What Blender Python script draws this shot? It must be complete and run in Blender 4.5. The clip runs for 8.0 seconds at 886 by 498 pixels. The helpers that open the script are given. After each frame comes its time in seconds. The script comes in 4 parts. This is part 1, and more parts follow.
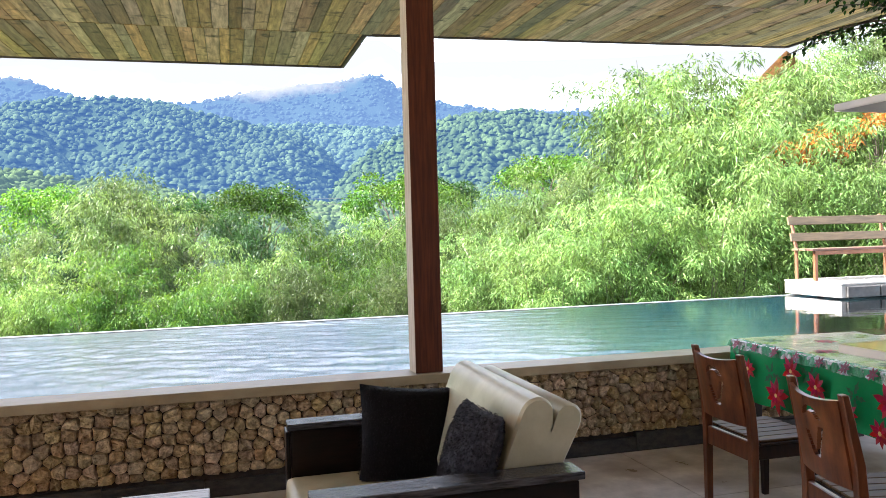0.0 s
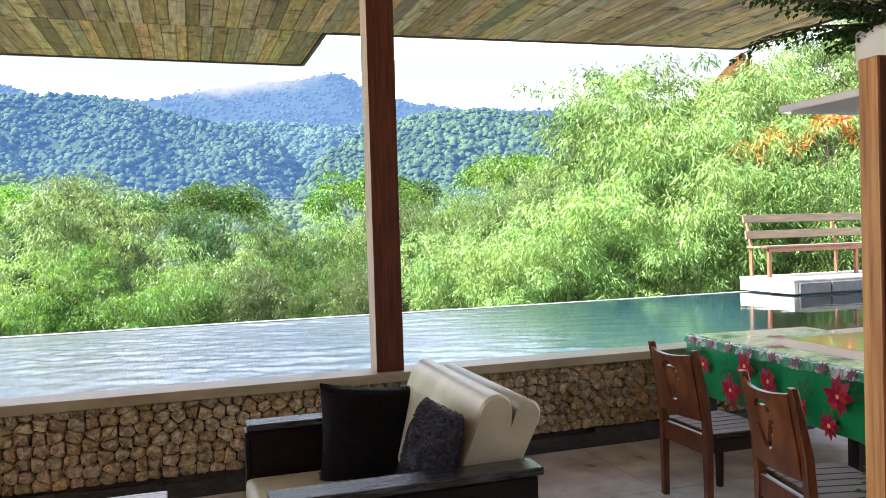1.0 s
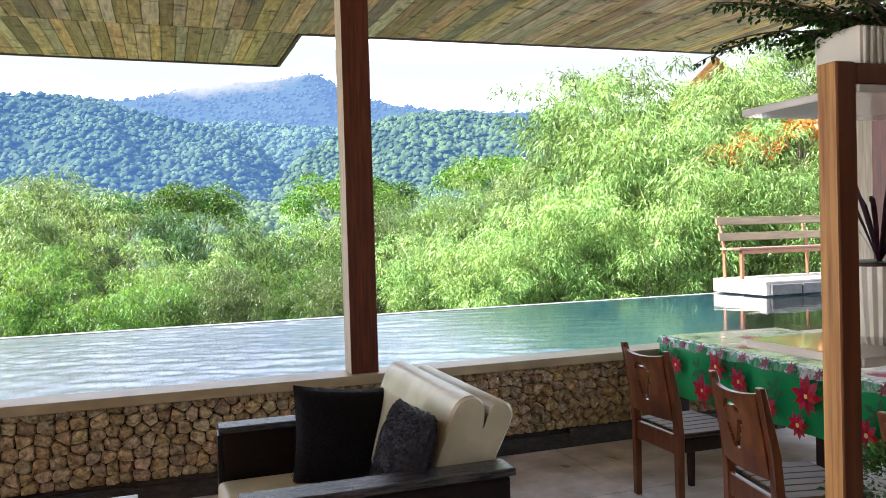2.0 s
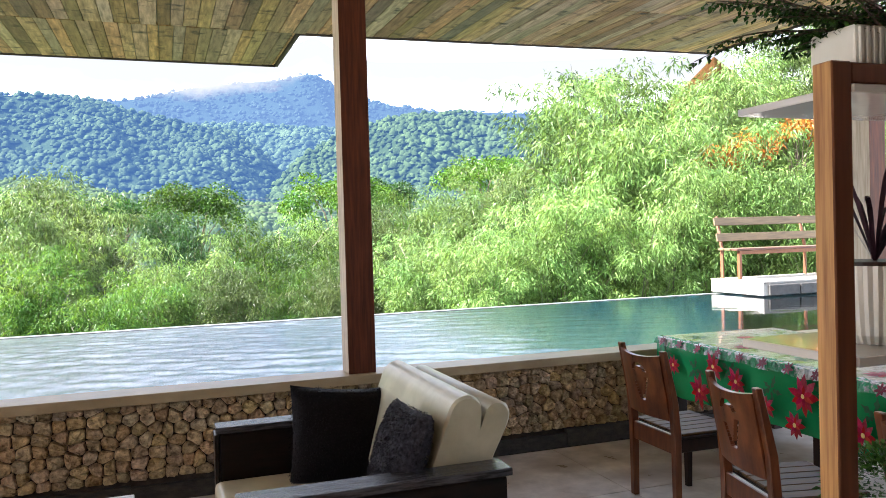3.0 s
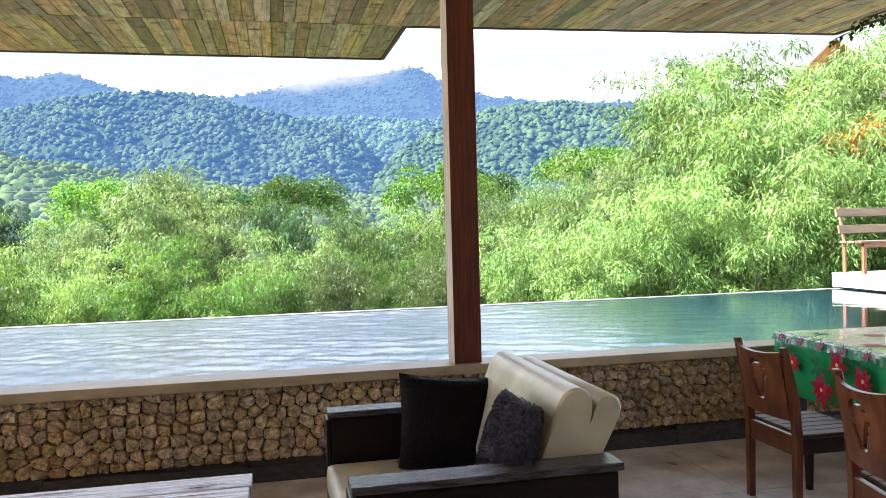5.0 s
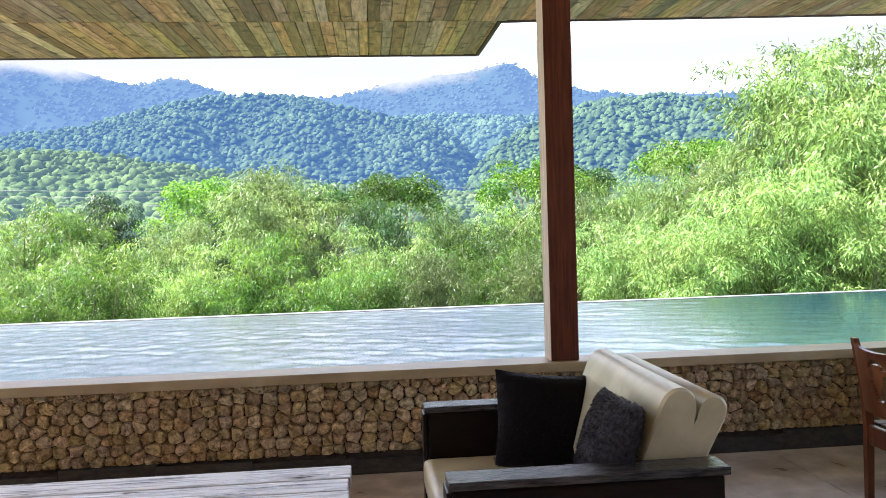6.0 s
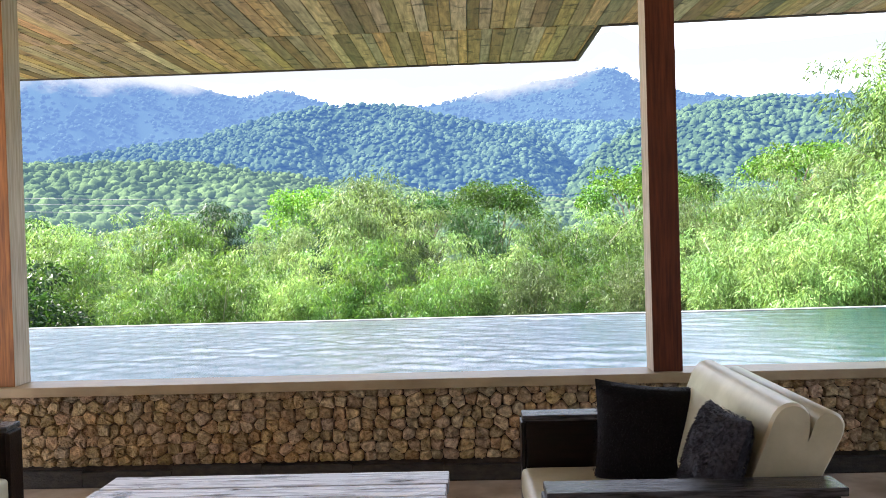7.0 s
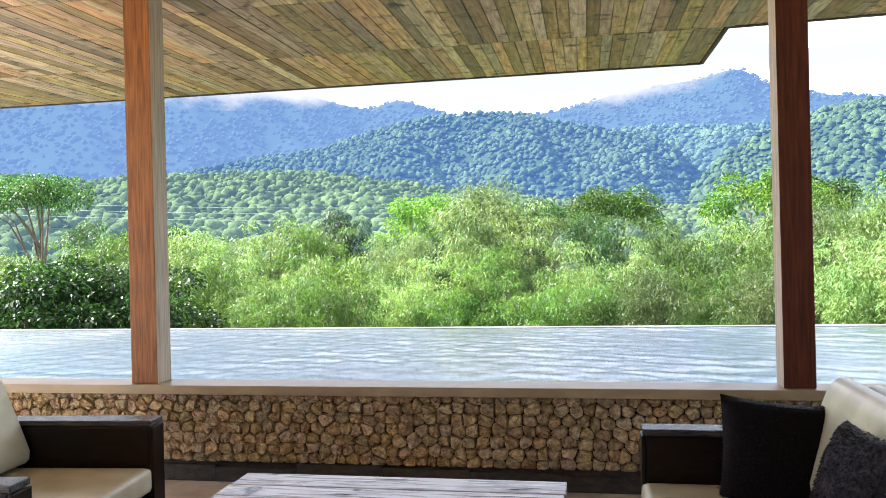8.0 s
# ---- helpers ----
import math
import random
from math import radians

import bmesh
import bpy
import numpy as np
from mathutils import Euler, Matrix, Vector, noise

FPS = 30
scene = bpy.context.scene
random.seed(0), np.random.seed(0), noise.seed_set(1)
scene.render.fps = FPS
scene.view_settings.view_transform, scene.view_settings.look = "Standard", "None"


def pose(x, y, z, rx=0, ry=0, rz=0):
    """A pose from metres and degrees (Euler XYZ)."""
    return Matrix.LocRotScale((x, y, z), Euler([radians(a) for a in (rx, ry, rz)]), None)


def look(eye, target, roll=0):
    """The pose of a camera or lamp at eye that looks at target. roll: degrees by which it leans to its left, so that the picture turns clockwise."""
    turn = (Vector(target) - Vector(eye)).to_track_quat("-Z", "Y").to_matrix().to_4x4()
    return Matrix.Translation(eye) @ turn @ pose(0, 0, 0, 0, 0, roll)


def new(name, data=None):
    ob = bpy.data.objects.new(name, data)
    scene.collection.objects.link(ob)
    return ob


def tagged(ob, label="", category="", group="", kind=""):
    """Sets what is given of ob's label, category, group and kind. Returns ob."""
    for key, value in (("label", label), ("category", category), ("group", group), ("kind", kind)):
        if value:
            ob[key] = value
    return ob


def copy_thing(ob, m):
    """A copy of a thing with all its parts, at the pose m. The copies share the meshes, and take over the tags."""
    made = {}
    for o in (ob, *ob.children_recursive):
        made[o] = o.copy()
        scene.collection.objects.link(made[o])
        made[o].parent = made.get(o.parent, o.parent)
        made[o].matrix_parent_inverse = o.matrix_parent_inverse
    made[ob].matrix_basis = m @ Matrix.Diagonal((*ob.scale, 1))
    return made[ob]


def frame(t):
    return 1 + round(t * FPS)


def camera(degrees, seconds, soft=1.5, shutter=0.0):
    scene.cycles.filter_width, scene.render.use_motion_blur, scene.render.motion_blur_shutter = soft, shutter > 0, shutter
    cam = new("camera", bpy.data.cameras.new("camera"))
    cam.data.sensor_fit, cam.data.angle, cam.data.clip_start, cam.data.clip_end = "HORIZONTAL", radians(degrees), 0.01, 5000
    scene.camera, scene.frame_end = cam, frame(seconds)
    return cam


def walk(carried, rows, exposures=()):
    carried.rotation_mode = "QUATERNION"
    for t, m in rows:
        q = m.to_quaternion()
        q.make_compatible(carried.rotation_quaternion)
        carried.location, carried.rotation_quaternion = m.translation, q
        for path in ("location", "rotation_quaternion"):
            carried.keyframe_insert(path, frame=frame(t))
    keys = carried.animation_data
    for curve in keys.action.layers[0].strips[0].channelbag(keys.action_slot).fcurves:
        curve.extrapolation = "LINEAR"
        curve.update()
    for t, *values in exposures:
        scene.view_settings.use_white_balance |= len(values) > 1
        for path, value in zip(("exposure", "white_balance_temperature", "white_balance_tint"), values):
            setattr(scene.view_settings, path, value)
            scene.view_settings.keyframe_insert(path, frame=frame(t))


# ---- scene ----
cam = camera(59.18, 8.0, soft=0.6)
PATH = [
    (0.0, pose(-0.003, 0.019, 1.599, 89.02, 1.55, -15.27)),
    (0.5, pose(0.006, 0.012, 1.597, 88.91, 1.67, -16.46)),
    (1.0, pose(0.007, 0.000, 1.599, 88.85, 1.71, -18.00)),
    (1.5, pose(0.017, -0.014, 1.599, 88.88, 1.70, -19.32)),
    (3.0, pose(0.032, -0.015, 1.596, 88.95, 1.62, -19.73)),
    (3.5, pose(0.016, -0.016, 1.597, 88.97, 1.59, -19.65)),
    (4.0, pose(0.004, -0.016, 1.597, 88.93, 1.49, -18.59)),
    (4.5, pose(-0.001, -0.007, 1.594, 88.75, 1.42, -15.76)),
    (6.0, pose(-0.011, 0.030, 1.584, 88.47, 1.71, -5.46)),
    (6.5, pose(-0.011, 0.033, 1.585, 88.83, 1.75, -2.06)),
    (7.0, pose(-0.014, 0.030, 1.583, 89.20, 1.67, 1.72)),
    (7.5, pose(-0.022, 0.009, 1.590, 89.47, 1.43, 6.07)),
    (8.0, pose(-0.021, 0.000, 1.592, 89.97, 1.39, 10.26)),
]
walk(cam, PATH, exposures=[(0.0, 2.72, 6150, 16.5), (8.0, 2.72, 6150, 16.5)])

# ---- light ----
world = bpy.data.worlds.new("world")
scene.world = world
world.use_nodes = True
wn = world.node_tree.nodes
sky = wn.new("ShaderNodeTexSky")
sky.sky_type = "NISHITA"
sky.sun_disc = False
sky.sun_elevation = radians(45)
sky.sun_rotation = radians(-83)
sky.air_density, sky.dust_density, sky.ozone_density = 1.0, 7.0, 1.0
wn["Background"].inputs[1].default_value = 0.135
wl = world.node_tree.links
# bright haze and thin cloud that thicken towards the horizon
way = wn.new("ShaderNodeTexCoord")
split = wn.new("ShaderNodeSeparateXYZ")
wl.new(way.outputs["Generated"], split.inputs[0])
haze = wn.new("ShaderNodeMapRange")
haze.interpolation_type = "SMOOTHSTEP"
haze.inputs[1].default_value, haze.inputs[2].default_value = 0.0, 0.7
haze.inputs[3].default_value, haze.inputs[4].default_value = 0.92, -0.25
wl.new(split.outputs[2], haze.inputs[0])
cloud = wn.new("ShaderNodeTexNoise")
cloud.inputs["Scale"].default_value, cloud.inputs["Detail"].default_value = 3.0, 5.0
wl.new(way.outputs["Generated"], cloud.inputs["Vector"])
veil = wn.new("ShaderNodeMath")
veil.operation = "MULTIPLY_ADD"
wl.new(cloud.outputs["Fac"], veil.inputs[0])
veil.inputs[1].default_value = 0.95
wl.new(haze.outputs[0], veil.inputs[2])
air = wn.new("ShaderNodeMix")
air.data_type, air.clamp_factor = "RGBA", True
air.inputs[7].default_value = (3.9, 4.2, 4.6, 1)
wl.new(veil.outputs[0], air.inputs[0])
wl.new(sky.outputs[0], air.inputs[6])
wl.new(air.outputs[2], wn["Background"].inputs[0])
sun = new("sun", bpy.data.lights.new("sun", "SUN"))
sun.data.energy, sun.data.angle, sun.data.color = 5.0, radians(0.6), (1.0, 0.96, 0.89)
sun.matrix_world = look((0, 0, 0), (0.70, -0.09, -0.71))


# ---- materials ----
def rgb(nodes, a, b, fac, links):
    mix = nodes.new("ShaderNodeMix")
    mix.data_type = "RGBA"
    for sock, c in ((mix.inputs[6], a), (mix.inputs[7], b)):
        if isinstance(c, tuple):
            sock.default_value = (*c, 1)
        else:
            links.new(c, sock)
    if isinstance(fac, float):
        mix.inputs[0].default_value = fac
    else:
        links.new(fac, mix.inputs[0])
    return mix.outputs[2]


def ramp(nodes, links, value, lo, hi):
    r = nodes.new("ShaderNodeMapRange")
    r.inputs[1].default_value, r.inputs[2].default_value = lo, hi
    links.new(value, r.inputs[0])
    return r.outputs[0]


def noise_tex(nodes, links, scale, detail=4.0, stretch=(1, 1, 1), rough=0.55):
    co = nodes.new("ShaderNodeTexCoord")
    mp = nodes.new("ShaderNodeMapping")
    mp.inputs["Scale"].default_value = stretch
    links.new(co.outputs["Object"], mp.inputs[0])
    n = nodes.new("ShaderNodeTexNoise")
    n.inputs["Scale"].default_value, n.inputs["Detail"].default_value, n.inputs["Roughness"].default_value = scale, detail, rough
    links.new(mp.outputs[0], n.inputs["Vector"])
    return n.outputs["Fac"]


def surface(name, dark, light, scale=8.0, stretch=(1, 1, 1), rough=(0.5, 0.7), bump=0.2, bump_scale=None, bump_depth=0.01,
            stain=None, stain_scale=1.5, stain_range=(0.5, 0.7), island=None, thing=None, metal=0.0, coat=0.0, gloss=0.5):
    """A surface of two tones with grain, an optional stain at a larger scale, and a tint that differs from piece to piece."""
    m = bpy.data.materials.new(name)
    m.use_nodes = True
    nodes, links = m.node_tree.nodes, m.node_tree.links
    b = nodes["Principled BSDF"]
    grain = noise_tex(nodes, links, scale, 6.0, stretch, 0.6)
    colour = rgb(nodes, dark, light, ramp(nodes, links, grain, 0.3, 0.7), links)
    if stain:
        st = noise_tex(nodes, links, stain_scale, 4.0)
        colour = rgb(nodes, colour, stain, ramp(nodes, links, st, *stain_range), links)
    for source, tint in (("island", island), ("thing", thing)):
        if tint:
            if source == "island":
                rnd = nodes.new("ShaderNodeNewGeometry").outputs["Random Per Island"]
            else:
                rnd = nodes.new("ShaderNodeObjectInfo").outputs["Random"]
            hsv = nodes.new("ShaderNodeHueSaturation")
            amount_h, amount_s, amount_v = tint
            for k, amount, mid in ((0, amount_h, 0.5), (1, amount_s, 1.0), (2, amount_v, 1.0)):
                wn_ = nodes.new("ShaderNodeTexWhiteNoise")
                wn_.noise_dimensions = "1D"
                add = nodes.new("ShaderNodeMath")
                add.operation = "ADD"
                links.new(rnd, add.inputs[0])
                add.inputs[1].default_value = 3.7 * k
                links.new(add.outputs[0], wn_.inputs["W"])
                mr = nodes.new("ShaderNodeMapRange")
                mr.inputs[3].default_value, mr.inputs[4].default_value = mid - amount, mid + amount
                links.new(wn_.outputs["Value"], mr.inputs[0])
                links.new(mr.outputs[0], hsv.inputs[k])
            links.new(colour, hsv.inputs[4])
            colour = hsv.outputs[0]
    links.new(colour, b.inputs["Base Color"])
    mr = nodes.new("ShaderNodeMapRange")
    mr.inputs[3].default_value, mr.inputs[4].default_value = rough
    links.new(grain, mr.inputs[0])
    links.new(mr.outputs[0], b.inputs["Roughness"])
    b.inputs["Metallic"].default_value = metal
    b.inputs["Coat Weight"].default_value = coat
    b.inputs["Specular IOR Level"].default_value = gloss
    if bump:
        bp = nodes.new("ShaderNodeBump")
        bp.inputs["Strength"].default_value, bp.inputs["Distance"].default_value = bump, bump_depth
        links.new(noise_tex(nodes, links, bump_scale or scale * 2, 5.0, stretch, 0.65), bp.inputs["Height"])
        links.new(bp.outputs[0], b.inputs["Normal"])
    return m


def leafy(name, base, glow, hue=0.022, value=0.6, rough=0.42):
    """A thin leaf: it reflects, and lets part of the light through."""
    m = bpy.data.materials.new(name)
    m.use_nodes = True
    nodes, links = m.node_tree.nodes, m.node_tree.links
    b = nodes["Principled BSDF"]
    out = nodes["Material Output"]
    rnd = nodes.new("ShaderNodeNewGeometry").outputs["Random Per Island"]
    patch = noise_tex(nodes, links, 0.8, 3.0)
    mrv = nodes.new("ShaderNodeMapRange")
    mrv.inputs[3].default_value, mrv.inputs[4].default_value = 1 - value, 1 + value
    links.new(rnd, mrv.inputs[0])
    whole = nodes.new("ShaderNodeMapRange")
    whole.inputs[3].default_value, whole.inputs[4].default_value = 0.50, 1.42
    links.new(nodes.new("ShaderNodeObjectInfo").outputs["Random"], whole.inputs[0])
    tone = nodes.new("ShaderNodeMath")
    tone.operation = "MULTIPLY"
    links.new(mrv.outputs[0], tone.inputs[0])
    links.new(whole.outputs[0], tone.inputs[1])
    mrh = nodes.new("ShaderNodeMapRange")
    mrh.inputs[1].default_value, mrh.inputs[2].default_value = 0.3, 0.7
    mrh.inputs[3].default_value, mrh.inputs[4].default_value = 0.5 - hue, 0.5 + hue
    links.new(patch, mrh.inputs[0])
    tones = []
    for c in (base, glow):
        hsv = nodes.new("ShaderNodeHueSaturation")
        hsv.inputs[4].default_value = (*c, 1)
        links.new(mrh.outputs[0], hsv.inputs[0])
        links.new(tone.outputs[0], hsv.inputs[2])
        tones.append(hsv.outputs[0])
    links.new(tones[0], b.inputs["Base Color"])
    b.inputs["Roughness"].default_value = rough
    b.inputs["Specular IOR Level"].default_value = 0.15
    tr = nodes.new("ShaderNodeBsdfTranslucent")
    links.new(tones[1], tr.inputs[0])
    mx = nodes.new("ShaderNodeMixShader")
    mx.inputs[0].default_value = 0.24
    links.new(b.outputs[0], mx.inputs[1])
    links.new(tr.outputs[0], mx.inputs[2])
    links.new(mx.outputs[0], out.inputs[0])
    return m


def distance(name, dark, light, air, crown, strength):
    """Far woods seen through kilometres of bright air: a backdrop of tree crowns, the haze put in as bluish emission.
    """
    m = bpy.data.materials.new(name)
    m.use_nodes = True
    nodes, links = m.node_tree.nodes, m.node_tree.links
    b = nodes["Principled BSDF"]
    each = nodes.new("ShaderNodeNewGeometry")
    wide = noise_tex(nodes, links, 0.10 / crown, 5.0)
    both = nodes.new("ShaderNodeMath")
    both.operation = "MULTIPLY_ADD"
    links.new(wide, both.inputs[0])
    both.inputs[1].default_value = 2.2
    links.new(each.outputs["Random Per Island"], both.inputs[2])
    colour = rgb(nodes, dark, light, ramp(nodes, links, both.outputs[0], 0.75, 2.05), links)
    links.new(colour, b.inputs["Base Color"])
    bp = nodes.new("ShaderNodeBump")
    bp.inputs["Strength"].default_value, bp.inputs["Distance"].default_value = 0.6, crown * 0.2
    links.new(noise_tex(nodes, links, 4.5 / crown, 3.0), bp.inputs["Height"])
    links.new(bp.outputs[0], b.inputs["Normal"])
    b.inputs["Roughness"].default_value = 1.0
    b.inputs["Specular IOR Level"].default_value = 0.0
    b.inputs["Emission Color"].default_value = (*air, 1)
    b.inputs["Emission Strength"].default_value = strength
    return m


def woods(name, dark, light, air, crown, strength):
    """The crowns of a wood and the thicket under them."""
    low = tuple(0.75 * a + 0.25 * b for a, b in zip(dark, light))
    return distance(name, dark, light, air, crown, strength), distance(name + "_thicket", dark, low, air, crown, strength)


def cloud_material():
    """Thin bright mist with ragged, see-through lower edges; daylight on it is put in as emission."""
    m = bpy.data.materials.new("mist")
    m.use_nodes = True
    nodes, links = m.node_tree.nodes, m.node_tree.links
    nodes.remove(nodes["Principled BSDF"])
    co = nodes.new("ShaderNodeTexCoord")
    uv = nodes.new("ShaderNodeSeparateXYZ")
    links.new(co.outputs["UV"], uv.inputs[0])
    sums = nodes.new("ShaderNodeMath")
    sums.operation = "MULTIPLY_ADD"
    links.new(noise_tex(nodes, links, 0.006, 5.0, (1, 1, 1.6), 0.6), sums.inputs[0])
    sums.inputs[1].default_value = 1.1
    links.new(uv.outputs[1], sums.inputs[2])
    thick = nodes.new("ShaderNodeMapRange")
    thick.interpolation_type = "SMOOTHSTEP"
    thick.inputs[1].default_value, thick.inputs[2].default_value = 0.58, 1.10
    links.new(sums.outputs[0], thick.inputs[0])
    glow = nodes.new("ShaderNodeEmission")
    glow.inputs[0].default_value, glow.inputs[1].default_value = (0.93, 0.97, 1.0, 1), 0.16
    clear = nodes.new("ShaderNodeBsdfTransparent")
    mx = nodes.new("ShaderNodeMixShader")
    links.new(thick.outputs[0], mx.inputs[0])
    links.new(clear.outputs[0], mx.inputs[1])
    links.new(glow.outputs[0], mx.inputs[2])
    links.new(mx.outputs[0], nodes["Material Output"].inputs[0])
    return m


def water_material():
    """Clear pool water; fine ruffles roughen it where the breeze reaches, less in the lee to the east."""
    m = bpy.data.materials.new("pool_water")
    m.use_nodes = True
    nodes, links = m.node_tree.nodes, m.node_tree.links
    nodes.remove(nodes["Principled BSDF"])
    out = nodes["Material Output"]
    fr = nodes.new("ShaderNodeFresnel")
    fr.inputs["IOR"].default_value = 2.0
    gl = nodes.new("ShaderNodeBsdfGlossy")
    still = nodes.new("ShaderNodeMapRange")
    still.inputs[1].default_value, still.inputs[2].default_value, still.inputs[3].default_value, still.inputs[4].default_value = 2.0, 6.0, 0.21, 0.05
    east = nodes.new("ShaderNodeSeparateXYZ")
    links.new(nodes.new("ShaderNodeTexCoord").outputs["Object"], east.inputs[0])
    links.new(east.outputs[0], still.inputs[0])
    links.new(still.outputs[0], gl.inputs["Roughness"])
    tp = nodes.new("ShaderNodeBsdfTransparent")
    tp.inputs[0].default_value = (0.80, 0.95, 0.97, 1)
    mx = nodes.new("ShaderNodeMixShader")
    links.new(fr.outputs[0], mx.inputs[0])
    links.new(tp.outputs[0], mx.inputs[1])
    links.new(gl.outputs[0], mx.inputs[2])
    links.new(mx.outputs[0], out.inputs[0])
    return m


M_floor = surface("concrete_floor", (0.40, 0.35, 0.29), (0.76, 0.70, 0.61), 5.0, rough=(0.20, 0.44), bump=0.12, bump_scale=14, bump_depth=0.004,
                  stain=(0.25, 0.18, 0.115), stain_scale=1.3, stain_range=(0.46, 0.70))
place = M_floor.node_tree.nodes.new("ShaderNodeNewGeometry")
for node in [n for n in M_floor.node_tree.nodes if n.type == "MAPPING"]:
    M_floor.node_tree.links.new(place.outputs["Position"], node.inputs[0])
M_joint = surface("joint_mortar", (0.24, 0.20, 0.16), (0.34, 0.30, 0.25), 20, rough=(0.8, 0.95))
# the stain colour puts the shade of the stone's pits in as dark spots
M_stone = surface("coral_stone", (0.24, 0.158, 0.080), (0.72, 0.55, 0.31), 24, rough=(0.75, 0.95), bump=1.0, bump_scale=42, bump_depth=0.03,
                  stain=(0.15, 0.095, 0.055), stain_scale=30, stain_range=(0.54, 0.78), thing=(0.015, 0.15, 0.22))
M_stone_rest = surface("coral_stone_rest", (0.24, 0.158, 0.080), (0.72, 0.55, 0.31), 24, rough=(0.75, 0.95), bump=1.0, bump_scale=42, bump_depth=0.03,
                       stain=(0.15, 0.095, 0.055), stain_scale=30, stain_range=(0.54, 0.78), island=(0.015, 0.15, 0.22))
M_mortar = surface("dark_mortar", (0.035, 0.025, 0.018), (0.08, 0.06, 0.045), 30, rough=(0.9, 1.0), bump=0.5)
M_slate = surface("slate_skirting", (0.008, 0.007, 0.006), (0.055, 0.046, 0.034), 14, (1, 1, 2), rough=(0.6, 0.85), bump=0.9, bump_depth=0.012)
M_coping = surface("coping_stone", (0.27, 0.205, 0.11), (0.42, 0.34, 0.205), 5, (0.6, 1, 1), rough=(0.35, 0.55), bump=0.15, bump_scale=40,
                   stain=(0.30, 0.22, 0.13), stain_scale=2.0)
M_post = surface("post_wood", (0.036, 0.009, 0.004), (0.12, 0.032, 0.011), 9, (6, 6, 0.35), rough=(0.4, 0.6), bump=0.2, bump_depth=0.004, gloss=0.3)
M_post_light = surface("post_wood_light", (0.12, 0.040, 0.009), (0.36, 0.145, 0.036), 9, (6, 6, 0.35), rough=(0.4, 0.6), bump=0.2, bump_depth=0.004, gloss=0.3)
M_post_side = surface("post_lit_side", (0.34, 0.27, 0.19), (0.58, 0.50, 0.40), 9, (6, 6, 0.35), rough=(0.6, 0.8), bump=0.3, bump_depth=0.004)
M_plank = surface("ceiling_planks", (0.17, 0.105, 0.050), (0.54, 0.385, 0.215), 6, (5, 0.5, 1), rough=(0.5, 0.75), bump=0.45, bump_depth=0.008,
                  stain=(0.045, 0.030, 0.015), stain_scale=7, stain_range=(0.56, 0.72), island=(0.020, 0.22, 0.50))
M_fascia = surface("fascia", (0.035, 0.028, 0.022), (0.07, 0.055, 0.045), 10, (0.5, 4, 4), rough=(0.6, 0.8), bump=0.3)
M_roof = surface("roof_metal", (0.20, 0.18, 0.16), (0.28, 0.25, 0.22), 3, rough=(0.5, 0.7), bump=0.1)
M_wall = surface("dark_unseen_wall", (0.05, 0.032, 0.020), (0.12, 0.080, 0.050), 5, (4, 4, 0.6), rough=(0.6, 0.8), bump=0.2, stain=(0.08, 0.055, 0.035), stain_scale=0.8)
M_pave = surface("pale_bounce_paving", (0.44, 0.40, 0.33), (0.60, 0.56, 0.48), 2, rough=(0.7, 0.9), bump=0.1)
M_tile = surface("pool_tile", (0.38, 0.74, 0.82), (0.56, 0.87, 0.92), 14, rough=(0.2, 0.4), bump=0.05)
M_rim = surface("pool_rim", (0.09, 0.11, 0.11), (0.16, 0.185, 0.18), 8, rough=(0.25, 0.5), bump=0.2)
M_water = water_material()
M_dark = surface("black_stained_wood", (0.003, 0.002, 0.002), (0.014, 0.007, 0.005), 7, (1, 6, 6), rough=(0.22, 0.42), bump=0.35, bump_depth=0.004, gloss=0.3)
# worn black, with sky glare put into the greyer streaks
M_dark_top = surface("worn_glare_arm_top", (0.004, 0.004, 0.004), (0.10, 0.10, 0.11), 11, (0.7, 7, 7), rough=(0.05, 0.30), bump=0.7, bump_scale=16, bump_depth=0.006)
M_cream = surface("cream_leather", (0.47, 0.45, 0.31), (0.63, 0.60, 0.45), 6, rough=(0.30, 0.45), bump=0.15, bump_scale=120, bump_depth=0.002,
                  stain=(0.47, 0.43, 0.30), stain_scale=2.5)
M_fur = surface("black_fur", (0.002, 0.0015, 0.002), (0.010, 0.008, 0.010), 60, rough=(0.5, 0.8), bump=0.8, bump_scale=90, bump_depth=0.01, gloss=0.15)
M_fur_grey = surface("grey_fur", (0.002, 0.002, 0.003), (0.075, 0.07, 0.085), 55, rough=(0.5, 0.8), bump=0.8, bump_scale=90, bump_depth=0.01, gloss=0.15)
# whitewash, its tones lightened and blued for the sky's glare
M_washed = surface("whitewashed_glare_planks", (0.34, 0.35, 0.40), (0.72, 0.74, 0.80), 5, (0.7, 8, 1), rough=(0.16, 0.4), bump=0.6, bump_scale=9, bump_depth=0.006,
                   stain=(0.05, 0.04, 0.045), stain_scale=6, stain_range=(0.64, 0.72), thing=(0.0, 0.1, 0.12))
M_crack = surface("crack", (0.01, 0.008, 0.01), (0.03, 0.025, 0.025), 30, rough=(0.8, 0.95))
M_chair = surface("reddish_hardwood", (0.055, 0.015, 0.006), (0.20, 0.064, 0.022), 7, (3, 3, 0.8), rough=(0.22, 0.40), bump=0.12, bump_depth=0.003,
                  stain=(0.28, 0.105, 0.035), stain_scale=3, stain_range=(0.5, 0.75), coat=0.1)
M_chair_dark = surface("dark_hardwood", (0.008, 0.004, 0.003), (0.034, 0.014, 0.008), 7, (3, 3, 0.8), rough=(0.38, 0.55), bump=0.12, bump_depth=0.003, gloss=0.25)
